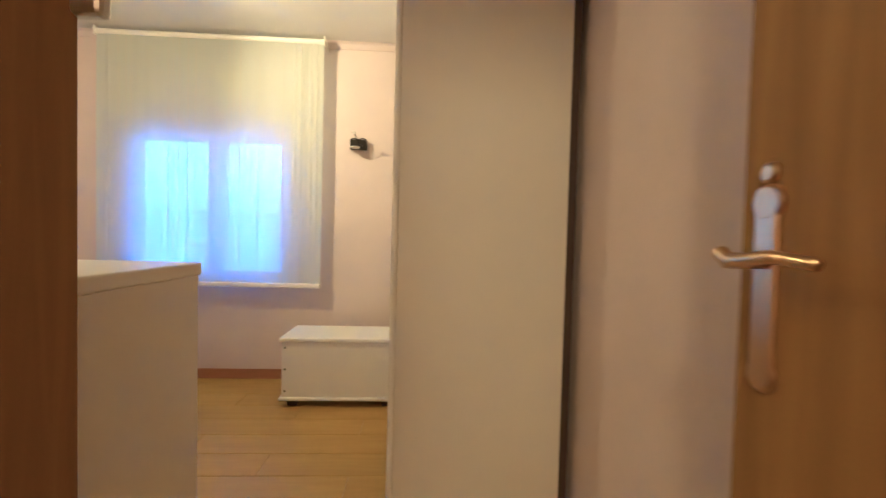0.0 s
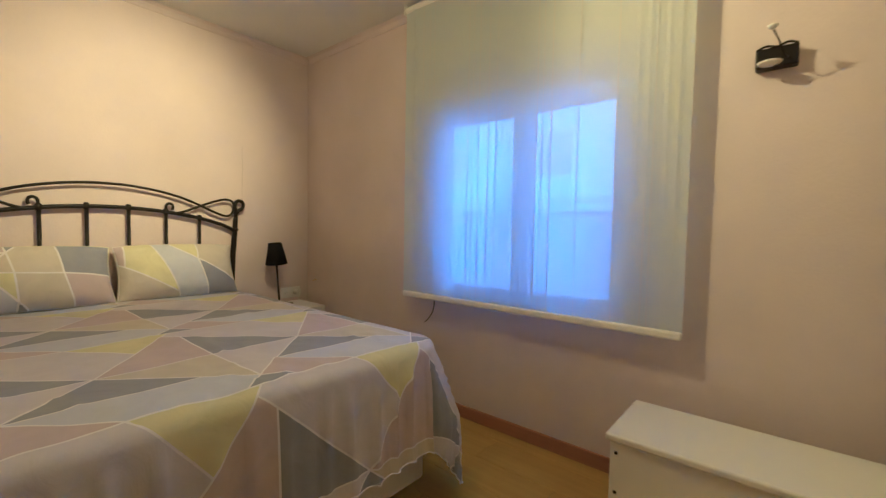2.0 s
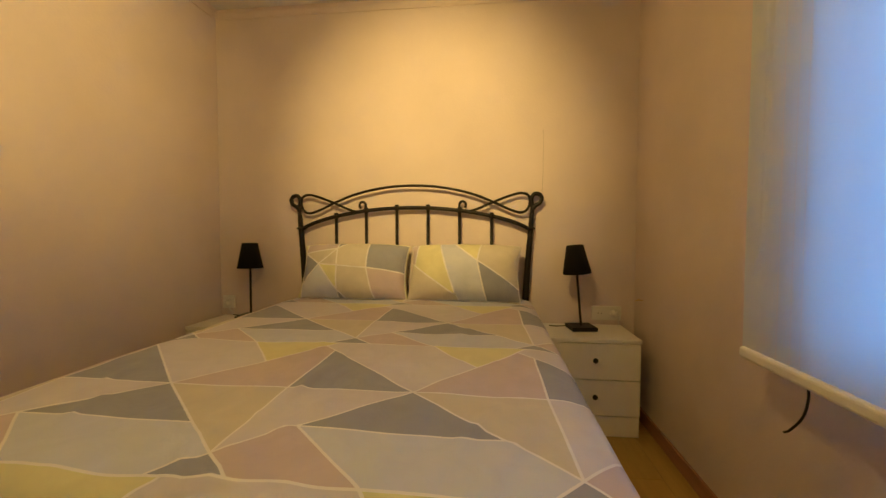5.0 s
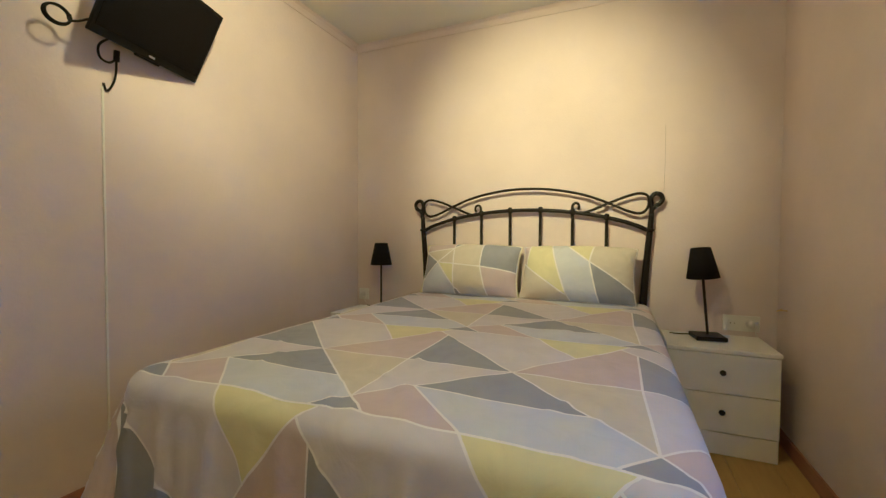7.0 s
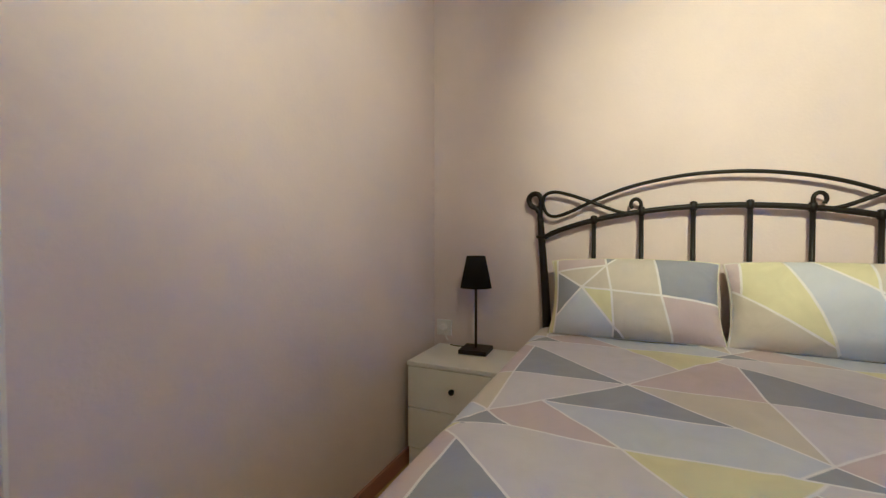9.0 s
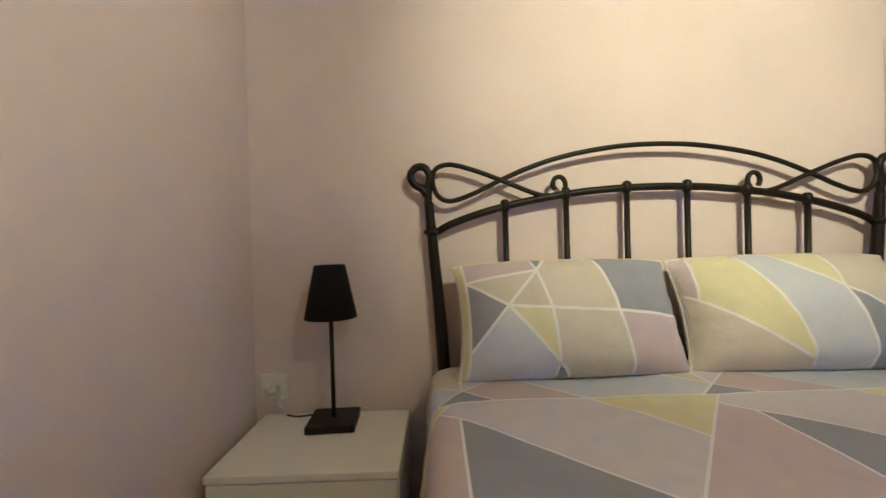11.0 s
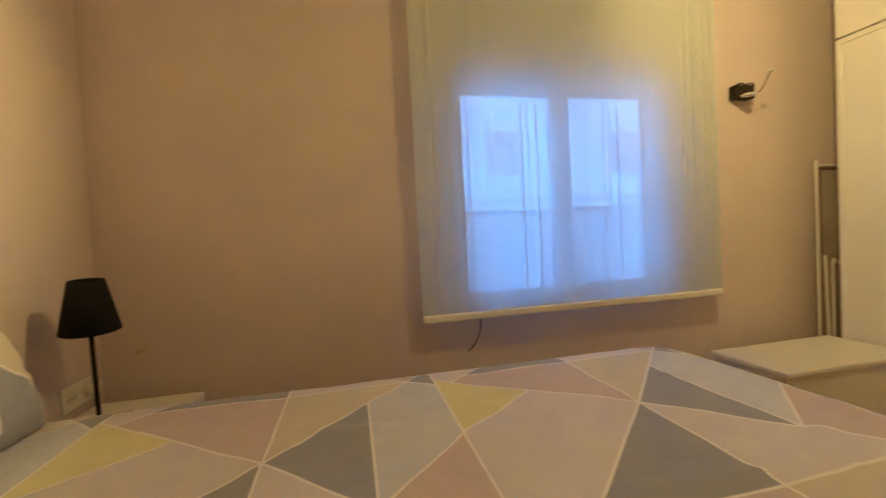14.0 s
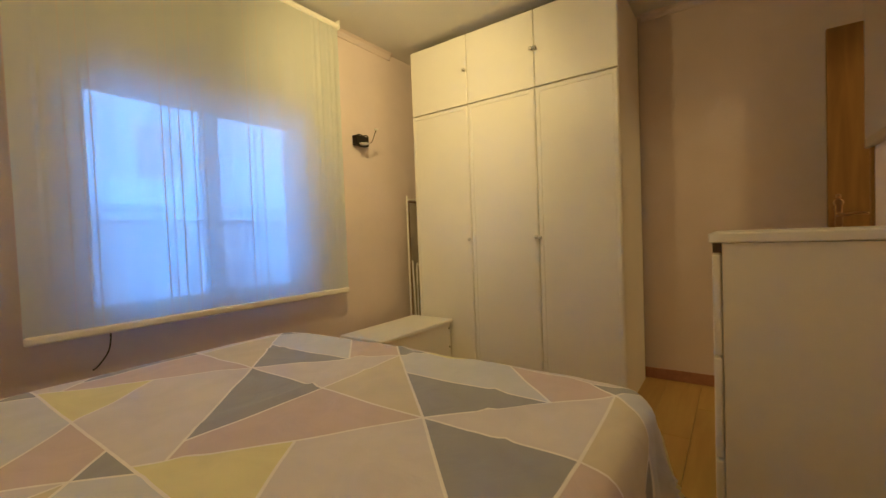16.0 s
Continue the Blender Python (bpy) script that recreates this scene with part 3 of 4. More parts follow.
edge += [(u, -v) for u, v in edge[180::-1]]
part("hem", tube([cover_shape(u, v) for u, v in edge], 0.003, 6), P_LINE, cover, "stitched hem", True)

# pillows


def pillow(name, yc, turn, pieces, label, width=0.65, height=0.345, depth=0.132):
    """A filled pillow leaning on the headboard. u runs across it, v up; front and back are each one printed sheet."""
    th = thing(name, label, "pillow", (-2.462, yc, BZ - 0.008), turn)
    lean = radians(24)

    def skin(sign):
        def shape(u, v):
            a, b = max(-1, min(1, 2 * u / width)), max(-1, min(1, 2 * v / height))
            body = (max(0.0, 1 - abs(a) ** 2.6) * max(0.0, 1 - abs(b) ** 2.2)) ** 0.52
            pull = 1 - 0.06 * (1 - b * b) * abs(a) ** 4
            w = u * pull
            h = v * (1 + 0.05 * (1 - a * a) * (b > 0) * b * b - 0.03 * abs(a) ** 6 * (b > 0)) + height / 2
            d = sign * (depth * body + (0.009 * noise.noise((u * 7, v * 7, yc)) + 0.006 * noise.noise((u * 22, v * 9, yc + 5)) + 0.004 * (1 - 3 * abs(noise.noise((u * 12 + v * 6, v * 12 - u * 4, yc + 9))))) * body + 0.002)
            near = max(0.0, min(1.0, (max(abs(a), abs(b)) - 0.62) / 0.3))
            d += sign * near * body * 0.007 * math.sin((u if abs(b) > abs(a) else v) * 95 + 5 * noise.noise((u * 6, v * 6, yc)))
            if h < 0.05 and body < 0.6:
                h += 0.006
            return (d * math.cos(lean) - h * math.sin(lean), w, d * math.sin(lean) * 0.6 + h * math.cos(lean))
        return shape

    printed("pillow_front", pieces, skin(1), 0.02, th, 0.004)
    ring = [(-1 + i / 20, -1) for i in range(40)] + [(1, -1 + i / 12) for i in range(24)] + [(1 - i / 20, 1) for i in range(40)] + [(-1, 1 - i / 12) for i in range(25)]
    rim = skin(0)
    part("piping", tube([rim(a * width / 2, c * height / 2) for a, c in ring], 0.0035, 6), PRINT["y" if yc < 1.8 else "s"], th, "stitched edge", True)
    printed("pillow_back", [("y" if yc < 1.8 else "s", [(-width / 2, -height / 2), (width / 2, -height / 2), (width / 2, height / 2), (-width / 2, height / 2)])], skin(-1), 0.03, th)
    return th


def patches(rows, margin=0.0):
    """Patches in parts of the half size; margin leaves a strip free along the first side."""
    return [(k, [((1 + (a - 1) * (1 - margin / 2)) * 0.325, c * 0.1725) for a, c in poly]) for k, poly in rows]


T_, K_, N1, N2, N3 = (-0.34, 0.76), (-0.64, 0.19), (-0.28, 0.126), (-0.25, -0.70), (0.28, 0.046)
P1 = patches([
    ("r", [(-1, 1), (-0.36, 1), T_, (-1, 0.62)]),
    ("d", [(-0.36, 1), (-0.2, 1), T_]),
    ("s", [(-1, 0.62), T_, K_]),
    ("d", [(-1, 0.62), K_, (-1, -0.543)]),
    ("s", [K_, T_, N1]),
    ("y", [K_, N1, N2]),
    ("b", [(-1, -1), (-0.26, -1), N2, K_, (-1, -0.543)]),
    ("d", [N2, (-0.26, -1), (-0.118, -1)]),
    ("s", [N1, N3, (0.42, -1), (-0.118, -1), N2]),
    ("s", [T_, (-0.2, 1), (0.24, 1), N3, N1]),
    ("d", [(0.24, 1), (1, 1), (1, -0.08), N3]),
    ("r", [N3, (1, -0.08), (1, -1), (0.42, -1)]),
], 0.07)
P1 += patches([("y", [(-1, -1), (-0.93, -1), (-0.93, 1), (-1, 1)])])
P2 = patches([
    ("r", [(-1, 1), (-0.85, 1), (-0.9, 0.1844), (-1, 0.31)]),
    ("y", [(-0.85, 1), (-0.45, 1), (-0.1, -0.82), (-0.9, 0.1844)]),
    ("s", [(-1, 0.31), (-0.9, 0.1844), (-0.1, -0.82), (-0.05, -1), (-1, -1)]),
    ("b", [(-0.45, 1), (-0.2, 1), (0.25, 0.35), (0.42, -1), (-0.05, -1), (-0.1, -0.82)]),
    ("y", [(-0.2, 1), (0.3, 1), (0.25, 0.35)]),
    ("s", [(0.3, 1), (1, 1), (1, -0.55), (0.25, 0.35)]),
    ("d", [(0.25, 0.35), (1, -0.55), (1, -1), (0.42, -1)]),
])
pillow("pillow", 1.545, 2, P1, "pillow printed in sand, slate and rose patches")
pillow("pillow", 2.195, -3, P2, "pillow printed in yellow, pale blue and slate patches")

# ---- bedside ----


def nightstand(y0, y1, label):
    x0, x1, top = -2.660, -2.302, 0.507
    t = thing("nightstand", label, "nightstand", (x0, y0, 0), group="nightstands beside the bed")
    w, d = y1 - y0, x1 - x0
    part("body", box(0, d - 0.018, 0, w, 0.0, top - 0.02, 0.002), WHITE, t)
    part("top_panel", box(0, d + 0.002, -0.002, w + 0.002, top - 0.02, top, 0.003), WHITE, t)
    part("plinth", box(d - 0.018, d - 0.006, 0.004, w - 0.004, 0.002, 0.107, 0.002), WHITE, t)
    for z0, z1 in ((0.112, 0.294), (0.298, 0.484)):
        dr = part("drawer_front", box(d - 0.017, d, 0.003, w - 0.003, z0, z1, 0.002), WHITE, t)
        part("knob", lathe([(0.006, 0), (0.006, 0.012), (0.013, 0.018), (0.013, 0.024), (0.007, 0.029)], (d, w / 2, (z0 + z1) / 2 + 0.01), "X", 16), IRON, dr, "small dark round knob", True)
    return t


nightstand(2.655, 3.111, "white two-drawer nightstand with dark knobs by the window wall")
nightstand(0.612, 1.065, "white two-drawer nightstand with dark knobs in the corner")


def table_lamp(x, y, turn, label, lean=0.0):
    t = thing("table_lamp", label, "table lamp", (x, y, 0.507), turn, group="bedside lamps")
    part("base", box(-0.07, 0.07, -0.07, 0.07, 0.0, 0.022, 0.004), IRON, t)
    tip = pose(0, 0, 0.02) @ pose(0, 0, 0, lean, 0.4 * lean, -turn)
    upper = [part("stem", lathe([(0.0065, -0.002), (0.0065, 0.35)], n=12), IRON, t, "", True)]
    b = bmesh.new()
    n = 40
    rows = [(0.077, 0.298), (0.0455, 0.454), (0.0435, 0.454), (0.075, 0.298)]
    rings = [[b.verts.new((r * math.cos(2 * math.pi * i / n), r * math.sin(2 * math.pi * i / n), h)) for i in range(n)] for r, h in rows]
    for a, c in zip(rings, rings[1:] + rings[:1]):
        for i in range(n):
            b.faces.new((a[i], a[(i + 1) % n], c[(i + 1) % n], c[i]))
    upper.append(part("shade", b, SHADE, t, "black tapered cloth shade", True))
    upper.append(part("bulb", lathe([(0.012, 0.34), (0.014, 0.37), (0.026, 0.40), (0.024, 0.425), (0.008, 0.44)], n=16), SOCKET, t, "unlit white bulb", True))
    for piece in upper:
        piece.matrix_local = tip
    part("cord", tube(smooth_line([(-0.065, 0.0, 0.006), (-0.07, -0.06, 0.004), (-0.06, -0.12, 0.004), (-0.075, -0.16, 0.004)]), 0.0028, 8), IRON, t, "", True)
    return t


table_lamp(-2.520, 2.858, 8, "unlit black bedside lamp, slightly leaning, by the window wall", 5.5)
table_lamp(-2.570, 0.849, 3, "unlit black bedside lamp with tapered shade, in the corner")

# ---- wardrobe ----
GX, GY0, GY1, GZ = 0.711, 1.515, 2.990, 2.415
ward = thing("wardrobe", "tall white wardrobe with three doors and top cupboards", "wardrobe", (0, 0, 0))
part("side_panel", box(GX + 0.018, 1.307, GY0, GY0 + 0.018, 0.0, GZ, 0.001), WHITE_DIM, ward)
part("side_panel", box(GX + 0.018, 1.307, GY1 - 0.018, GY1, 0.0, GZ, 0.001), WHITE_DIM, ward)
part("back_panel", box(1.287, 1.305, GY0 + 0.018, GY1 - 0.018, 0.0, GZ - 0.02), WHITE_DIM, ward)
# shade of the narrow gap beside the wall, put in as a dark strip
part("gap_shade", box(1.308, 1.337, GY0 + 0.004, GY0 + 0.020, 0.0, GZ, 0.001), DARK, ward, "dark brown strip standing in for shade between wardrobe and wall")
part("top_panel", box(GX + 0.018, 1.287, GY0 + 0.018, GY1 - 0.018, GZ - 0.02, GZ - 0.002), WHITE_DIM, ward)
part("plinth", box(GX + 0.03, GX + 0.048, GY0 + 0.018, GY1 - 0.018, 0.0, 0.062), WHITE_DIM, ward)
part("shelf", box(GX + 0.021, 1.287, GY0 + 0.018, GY1 - 0.018, 1.925, 1.943), WHITE_DIM, ward)
dw = (GY1 - GY0) / 3
for i in range(3):
    y0, y1 = GY0 + i * dw + 0.0012, GY0 + (i + 1) * dw - 0.0012
    for z0, z1, low in ((0.066, 1.931, True), (1.937, GZ - 0.002, False)):
        d = part("door", box(GX, GX + 0.018, y0, y1, z0, z1, 0.006), WHITE, ward)
        if low:
            mw = 0.030
            b = box(GX - 0.004, GX + 0.004, y0 + 0.005, y0 + mw, z0 + 0.005, z1 - 0.005, 0.0035)
            box(GX - 0.004, GX + 0.004, y1 - mw, y1 - 0.005, z0 + 0.005, z1 - 0.005, 0.0035, b)
            box(GX - 0.0037, GX + 0.004, y0 + mw - 0.003, y1 - mw + 0.003, z1 - mw, z1 - 0.005, 0.0035, b)
            box(GX - 0.0037, GX + 0.004, y0 + mw - 0.003, y1 - mw + 0.003, z0 + 0.005, z0 + mw, 0.0035, b)
            part("edge_moulding", b, WHITE, d)
        ky = y0 + 0.012 if i == 2 else y0 + 0.012 if i == 1 else y1 - 0.012
        kz = 1.0 if low else 2.17
        part("knob", lathe([(0.005, 0), (0.005, 0.012), (0.012, 0.016), (0.012, 0.022), (0.006, 0.027)], (GX - 0.003, ky, kz), "-X", 14), STEEL, d, "small pale knob", True)

# boards and a frame kept between wardrobe and wall
board = thing("folded_board", "folded board with pale rim and legs standing behind the chest", "board", (0.762, 3.115, 0))
part("panel", box(0.010, 0.30, 0.0, 0.014, 0.12, 1.318, 0.004), BOARD_FACE, board, "greyish beige panel")
rim = [(0.0, 0.007, 0.02), (0.0, 0.007, 0.6), (0.0, 0.007, 1.30), (0.005, 0.007, 1.322), (0.022, 0.007, 1.330), (0.16, 0.007, 1.331), (0.30, 0.007, 1.331)]
part("rim", tube(smooth_line(rim, 5), 0.0075, 10), WHITE_DIM, board, "pale rounded rim", True)
part("edge_strip", box(0.009, 0.30, -0.004, 0.016, 1.306, 1.320, 0.002), BOARD, board, "dark edge along the top")
part("edge_strip", box(0.008, 0.016, -0.004, 0.016, 0.12, 1.304, 0.002), BOARD, board, "dark edge along the side")
part("leg", tube(smooth_line([(0.012, -0.018, 0.845), (0.020, -0.020, 0.55), (0.036, -0.022, 0.006)]), 0.007, 10), WHITE_DIM, board, "pale folded leg", True)
part("leg", tube(smooth_line([(0.095, -0.018, 0.80), (0.078, -0.018, 0.815), (0.062, -0.020, 0.79), (0.058, -0.022, 0.55), (0.050, -0.024, 0.006)]), 0.007, 10), WHITE_DIM, board, "pale folded leg", True)
plank = thing("wooden_plank", "short dark wooden plank standing behind the chest", "plank", (0.792, 3.06, 0))
part("plank_body", box(0.012, 0.12, -0.02, 0.0, 0.0, 0.80, 0.003), BOARD, plank)

# ---- chest ----
chest = thing("blanket_chest", "white painted wooden chest with lid under the window", "chest", (-0.034, 2.685, 0))
cw, cd = 0.705, 0.345
part("lid", box(-0.014, cw + 0.014, -0.014, cd + 0.006, 0.408, 0.434, 0.008, seg=3), WHITE, chest)
part("body", box(0, cw, 0, cd, 0.063, 0.407, 0.003), WHITE, chest)
part("base_moulding", box(-0.016, cw + 0.016, -0.016, cd + 0.004, 0.042, 0.063, 0.008, seg=3), WHITE, chest)
for fx in (0.03, cw - 0.09):
    for fy in (0.02, cd - 0.08):
        part("foot", box(fx, fx + 0.06, fy, fy + 0.06, 0.0, 0.042, 0.004), DARK, chest)
for sx in (0.02, cw - 0.02):
    for sz in (0.10, 0.235, 0.37):
        part("screw", lathe([(0.006, 0), (0.006, 0.002), (0.003, 0.004)], (sx, 0.0, sz), "-Y", 12), IRON, chest, "dark screw head")

# ---- drawers by the entrance ----
RX0, RX1, RY1, RZ = -0.35, 0.322, 1.064, 1.007
dresser = thing("chest_of_drawers", "tall white chest of drawers against the wall", "chest of drawers", (0, 0, 0))
part("body", box(RX0 + 0.006, RX1 - 0.020, YS + 0.016, RY1 - 0.032, 0.0, RZ - 0.029, 0.002), WHITE_DIM, dresser)
part("side_panel", box(RX1 - 0.020, RX1 - 0.002, YS + 0.018, RY1 - 0.010, 0.0, RZ - 0.028, 0.002), WHITE_DIM, dresser)
part("top_panel", box(RX0, RX1, YS + 0.014, RY1, RZ - 0.028, RZ, 0.004), WHITE, dresser)
part("grip_recess", box(RX0 + 0.012, RX1 - 0.021, RY1 - 0.0315, RY1 - 0.029, RZ - 0.060, RZ - 0.031), DARK, dresser, "dark finger recess")
part("end_block", box(RX0 + 0.003, RX0 + 0.02, RY1 - 0.031, RY1 - 0.010, RZ - 0.056, RZ - 0.029), DARK, dresser, "dark end block of the recess")
zs = [0.05, 0.35, 0.65, 0.95]
for z0, z1 in zip(zs, zs[1:]):
    part("drawer_front", box(RX0 + 0.002, RX1 - 0.022, RY1 - 0.030, RY1 - 0.009, z0 + 0.004, z1 - 0.004, 0.005), WHITE, dresser)

# ---- blind ----
blind = thing("roller_blind", "cream translucent roller blind pulled down over the window", "blind", (0, 0, 0))
BLX0, BLX1, BLY, BLZ0, BLZ1 = -1.439, 0.095, 3.092, 0.685, 2.440
b = bmesh.new()
nx, nz = 240, 24
CREASES = (-1.36, -0.10, -0.06, 0.01, 0.05)
grid = []
for k in range(nz + 1):
    z = BLZ0 + 0.03 + (BLZ1 - 0.03 - BLZ0 - 0.03) * k / nz
    grid.append([b.verts.new((BLX0 + (BLX1 - BLX0) * i / nx, BLY + 0.003 * noise.noise((i * 0.1, k * 0.1, 1.0)) - sum(0.0045 * math.exp(-((BLX0 + (BLX1 - BLX0) * i / nx - cx) / 0.008) ** 2) for cx in CREASES) * min(1, k / (0.4 * nz)), z)) for i in range(nx + 1)])
for r0, r1 in zip(grid, grid[1:]):
    for i in range(nx):
        b.faces.new((r0[i], r0[i + 1], r1[i + 1], r1[i]))
cloth = part("cloth", b, BLIND, blind, "", True)
for px, w in ((-1.29, 3), (-1.24, 2.5), (-1.205, 2.5), (-0.957, 3), (-0.925, 2), (-0.885, 3), (-0.825, 3), (-0.775, 2), (-0.55, 3), (-0.52, 2), (-0.475, 3), (-0.345, 2), (-0.18, 3), (-0.06, 3), (-0.035, 2)):
    b = bmesh.new()
    w *= 0.001
    rows = [[b.verts.new((px + s + 0.003 * noise.noise((px * 9, k * 0.2, 0.0)), BLY - 0.005, BLZ0 + 0.034 + 1.68 * k / 12)) for s in (-w, w)] for k in range(13)]
    for r0, r1 in zip(rows, rows[1:]):
        b.faces.new((r0[0], r0[1], r1[1], r1[0]))
    part("woven_stripe", b, PLEAT, blind, "", True)
part("bottom_bar", box(BLX0, BLX1, BLY - 0.012, BLY + 0.012, BLZ0, BLZ0 + 0.034, 0.010, seg=3), WHITE, blind, "cream hem bar")
part("tube", lathe([(0.02, 0), (0.02, BLX1 - BLX0)], (BLX0, BLY + 0.008, BLZ1 - 0.022), "X", 16), WHITE, blind)
for bx in (BLX0 - 0.006, BLX1):
    part("bracket", box(bx, bx + 0.006, BLY - 0.02, YN, BLZ1 - 0.05, BLZ1 + 0.01, 0.001), WHITE, blind)
cord = thing("blind_cord", "thin dark cord hanging below the blind", "cord", (-1.185, BLY, 0.700))
part("strand", tube(smooth_line([(0, 0.0, 0.01), (0.0, 0.003, -0.04), (-0.012, 0.0, -0.09), (-0.045, -0.004, -0.135), (-0.065, -0.004, -0.15)]), 0.003, 8), IRON, cord, "", True)

# ---- television on its arm ----
TVM = pose(-1.119, 0.742, 1.883, 0, 0, 17.7) @ pose(0, 0, 0, 0, 1.15, 0) @ pose(0, 0, 0, -27, 0, 0)
tv = thing("television", "black flat television tilted down on a wall arm", "television")
tv.matrix_world = TVM
part("bezel", box(-0.266, 0.266, -0.016, 0.0, -0.164, 0.164, 0.005), PLASTIC, tv)
part("screen", box(-0.252, 0.252, 0.0, 0.003, -0.134, 0.150, 0.001), SCREEN, tv, "dark glossy screen")
part("back_cover", box(-0.17, 0.19, -0.052, -0.016, -0.10, 0.11, 0.012), PLASTIC, tv)
part("badge", box(-0.014, 0.014, 0.0005, 0.004, -0.153, -0.145, 0.001), STEEL, tv, "small pale badge")
part("base_lip", box(-0.07, 0.05, -0.030, -0.016, -0.172, -0.150, 0.004), PLASTIC, tv)
arm = thing("tv_bracket", "black steel wall arm behind the television", "bracket")
part("wall_plate", box(-1.06, -0.98, YS, YS + 0.012, 1.80, 2.02, 0.002), PLASTIC, arm)
part("arm", tube([(-1.02, YS + 0.01, 1.91), (-1.10, 0.70, 1.90)], 0.012, 8), PLASTIC, arm, "", True)
lead = thing("tv_cable", "black cables hanging in loops beside the television", "cable")
b = tube(smooth_line([(-0.965, 0.72, 1.765), (-0.945, 0.68, 1.755), (-0.935, 0.64, 1.735), (-0.945, 0.625, 1.70), (-0.975, 0.622, 1.69), (-1.0, 0.622, 1.71), (-1.004, 0.624, 1.735)]), 0.0042, 8)
part("power_lead", b, PLASTIC, lead, "", True)
b = tube([(-1.004, 0.624, 1.745), (-1.004, 0.620, 1.705)], 0.0105, 12)
tube(smooth_line([(-1.004, 0.620, 1.706), (-1.010, 0.606, 1.67), (-1.010, 0.592, 1.635), (-1.0, 0.584, 1.605), (-0.988, 0.580, 1.595), (-0.980, 0.579, 1.62)]), 0.0042, 8, b)
part("plug_end", b, PLASTIC, lead, "", True)
ring = [(-0.875, 0.70, 1.79), (-0.85, 0.68, 1.775)] + [(-0.797 - 0.038 * math.cos(a) * (1 - 0.008 * a), 0.665 + 0.0015 * a, 1.775 + 0.033 * math.sin(a) * (1 - 0.008 * a)) for a in [i * 0.5 for i in range(27)]]
part("aerial_lead", tube(smooth_line(ring, 4), 0.0042, 8), PLASTIC, lead, "", True)
duct = thing("cable_duct", "thin cream cable duct running down the wall", "cable duct", (-0.978, YS, 0.072))
part("duct_body", box(-0.0045, 0.0045, 0.0, 0.006, 0.0, 1.535, 0.002), WHITE_DIM, duct)

# ---- candle bracket on the wall ----
sconce = thing("candle_bracket", "black iron wall bracket with two wire arms and plates", "wall bracket", (0.335, YN, 1.72))
b = box(-0.06, 0.06, -0.05, -0.004, -0.028, 0.042, 0.006)
part("back_block", b, IRON, sconce)
part("rim", tube(smooth_line([(-0.058, -0.048, 0.038), (-0.03, -0.054, 0.046), (0.0, -0.050, 0.040), (0.03, -0.054, 0.048), (0.058, -0.048, 0.040)]), 0.004, 8), IRON, sconce, "", True)
part("candle_dish", lathe([(0.004, -0.007), (0.030, -0.003), (0.036, 0.004), (0.033, 0.005), (0.004, -0.002)], (-0.018, -0.082, -0.024), n=24), SOCKET, sconce, "shallow cream candle dish", True)
part("dish_arm", tube(smooth_line([(0.015, -0.045, -0.015), (0.012, -0.06, -0.032), (-0.004, -0.075, -0.033)]), 0.003, 8), IRON, sconce, "", True)
part("long_arm", tube(smooth_line([(0.030, -0.045, 0.0), (0.030, -0.08, -0.012), (0.020, -0.12, -0.004), (0.004, -0.16, 0.03), (-0.008, -0.185, 0.052)]), 0.0024, 8), IRON, sconce, "thin dark wire arm", True)
part("end_plate", lathe([(0.004, -0.006), (0.012, 0.0), (0.015, 0.006), (0.004, 0.002)], (-0.010, -0.190, 0.056), n=20), SOCKET, sconce, "small round plate", True)

# ---- sockets ----


def socket(y, z, n, label):
    t = thing("wall_socket", label, "socket", (XW, y, z))
    part("plate", box(0.0, 0.010, -0.042 * n, 0.042 * n, -0.042, 0.042, 0.003), SOCKET, t)
    for i in range(n):
        cy = (i - (n - 1) / 2) * 0.08
        w = part("well", lathe([(0.022, 0), (0.022, 0.003), (0.018, 0.003), (0.018, 0.001)], (0.010, cy, 0), "X", 20), SOCKET, t)
        for k in (-0.009, 0.009):
            part("hole", lathe([(0.0025, 0), (0.0025, 0.001)], (0.0125, cy + k, 0), "X", 8), DARK, w)
    return t


socket(3.035, 0.572, 2, "double white socket above the nightstand")
socket(0.632, 0.590, 1, "white socket with a plugged lead in the corner")


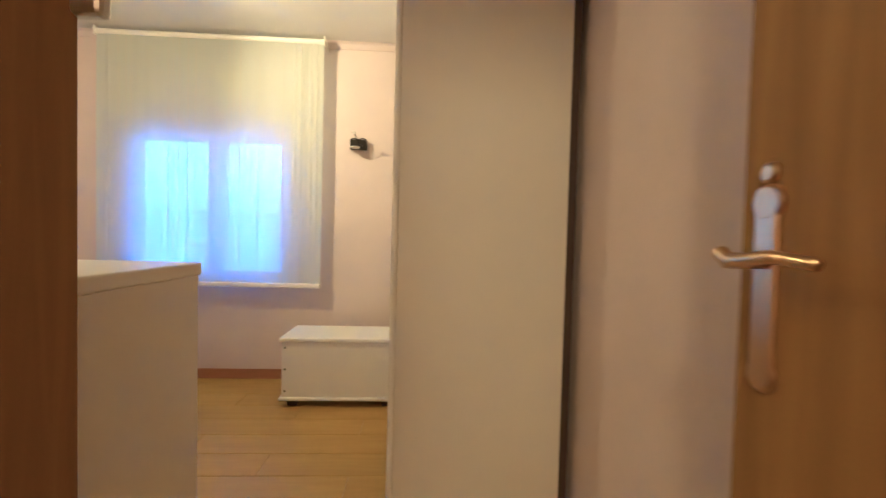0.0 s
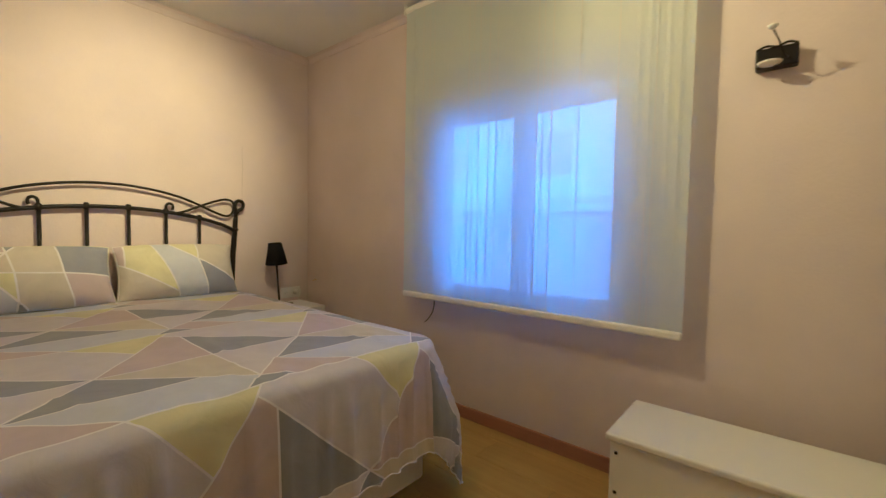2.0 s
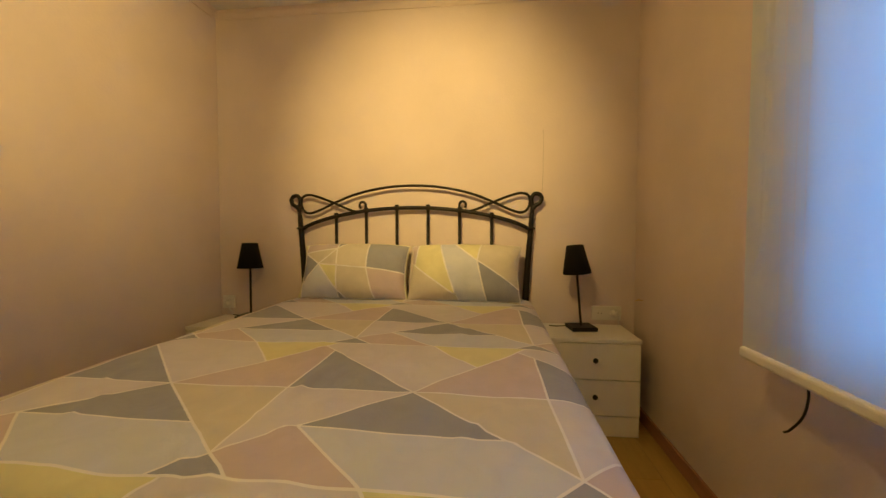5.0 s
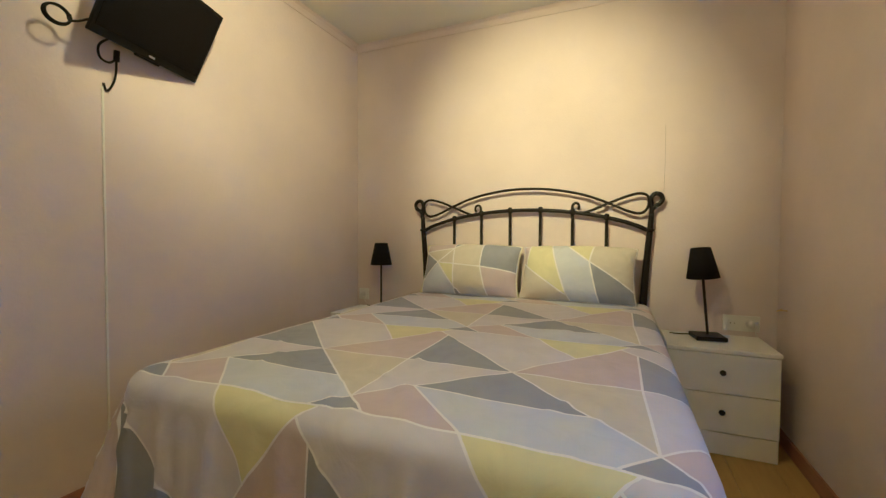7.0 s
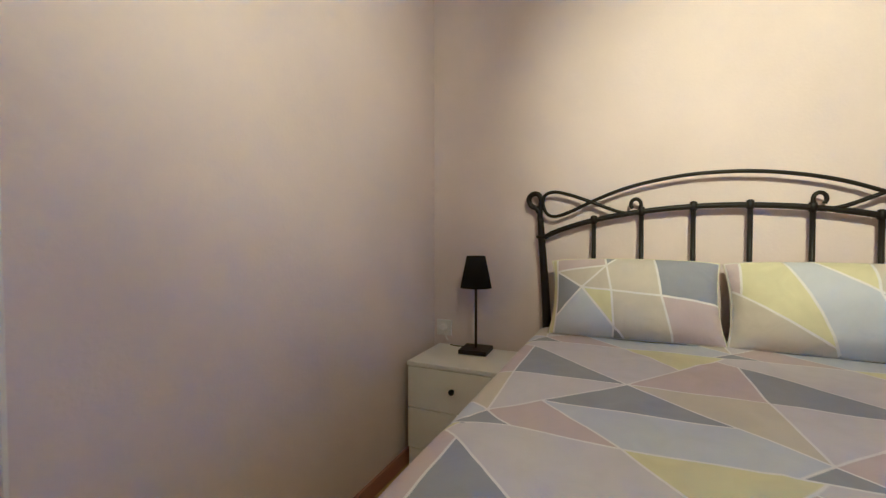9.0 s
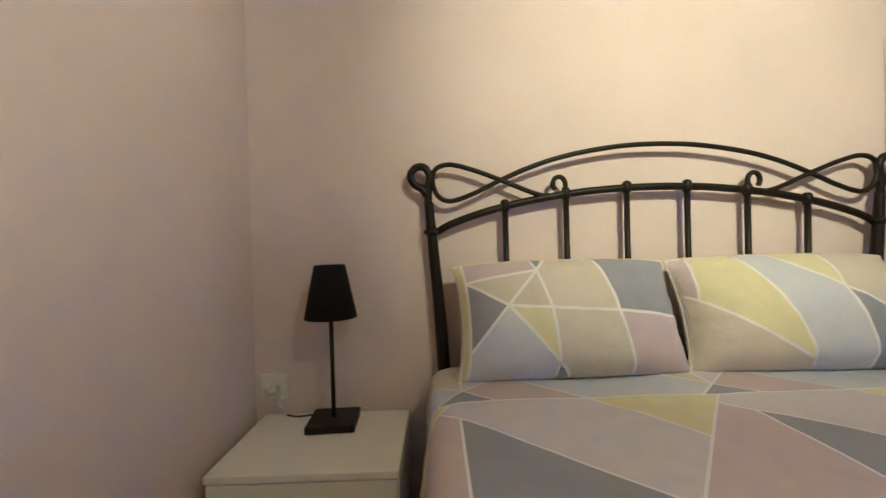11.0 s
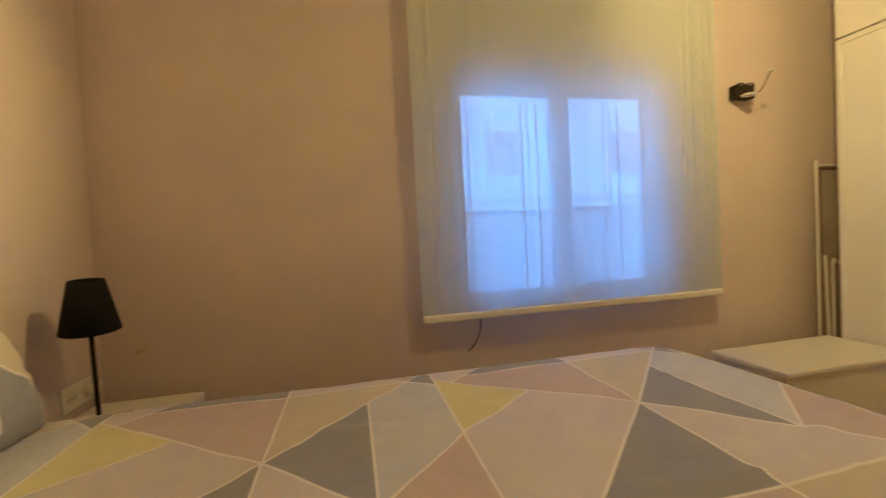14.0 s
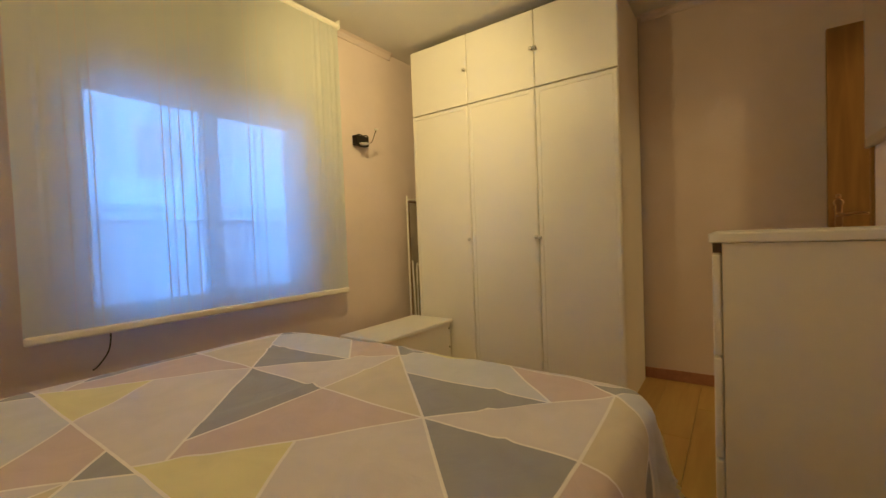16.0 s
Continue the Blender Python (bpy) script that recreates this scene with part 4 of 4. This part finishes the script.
def plug(y, z, label):
    t = thing("plug", label, "plug", (XW + 0.012, y, z))
    part("plug_body", lathe([(0.019, 0), (0.019, 0.018), (0.012, 0.030), (0.006, 0.034)], n=18, axis="X"), SOCKET, t, "", True)
    part("lead", tube(smooth_line([(0.03, 0.0, 0.0), (0.04, 0.012, 0.02), (0.03, 0.03, 0.018), (0.022, 0.034, -0.01), (0.018, 0.02, -0.04), (0.012, 0.03, -0.063)]), 0.003, 8), SOCKET, t, "", True)


plug(0.632, 0.590, "white plug with a looped lead in the corner socket")
plug(3.075, 0.572, "white plug with a looped lead in the double socket")
hook = thing("wall_hook", "small brass hook screwed into the wall", "hook", (-2.545, YN, 0.672))
part("bent_wire", tube(smooth_line([(0, 0, 0), (0, -0.03, 0.0), (0.01, -0.045, -0.004), (0.03, -0.045, 0.004), (0.035, -0.03, 0.012)]), 0.003, 8), BRASS, hook, "", True)

wire = thing("wall_wire", "thin dark wire hanging down the wall by the headboard", "wire", (XW, 2.655, 1.27))
part("strand", tube([(0.0015, 0.0, 0.0), (0.0015, 0.004, 0.2), (0.0015, 0.002, 0.40)], 0.0004, 6), PLASTIC, wire)

# framed mirror above the drawers
glassm = thing("wall_mirror", "small wall mirror in a pale grey frame above drawers", "mirror", (0.27, YS, 1.30))
part("frame", box(-0.20, 0.20, 0.0, 0.02, 0.0, 0.75, 0.006), STEEL, glassm)
part("mirror_pane", box(-0.17, 0.17, 0.02, 0.023, 0.03, 0.72), MIRROR, glassm)

# ---- floor planks ----
PL, PW = 1.22, 0.19
sizes = {}
for j in range(int((YN + 1.85) / PW) + 1):
    y = -1.85 + j * PW
    w = min(PW, YN - y)
    lo = XW if y + PW > YS else -0.5
    x = lo - (j * 0.41 % PL)
    while x < XE:
        a, c = max(x, lo), min(x + PL, XE)
        if c - a > 0.02 and w > 0.01:
            key = (round(c - a, 3), round(w, 3))
            if key in sizes:
                ob = new("plank", sizes[key])
                ob.parent = floor
            else:
                ob = part("plank", box(0, c - a - 0.0015, 0, w - 0.0015, -0.010, 0.0, 0.0012, seg=1), FLOORW, floor)
                sizes[key] = ob.data
            ob.location = (a, y, 0)
        x += PL
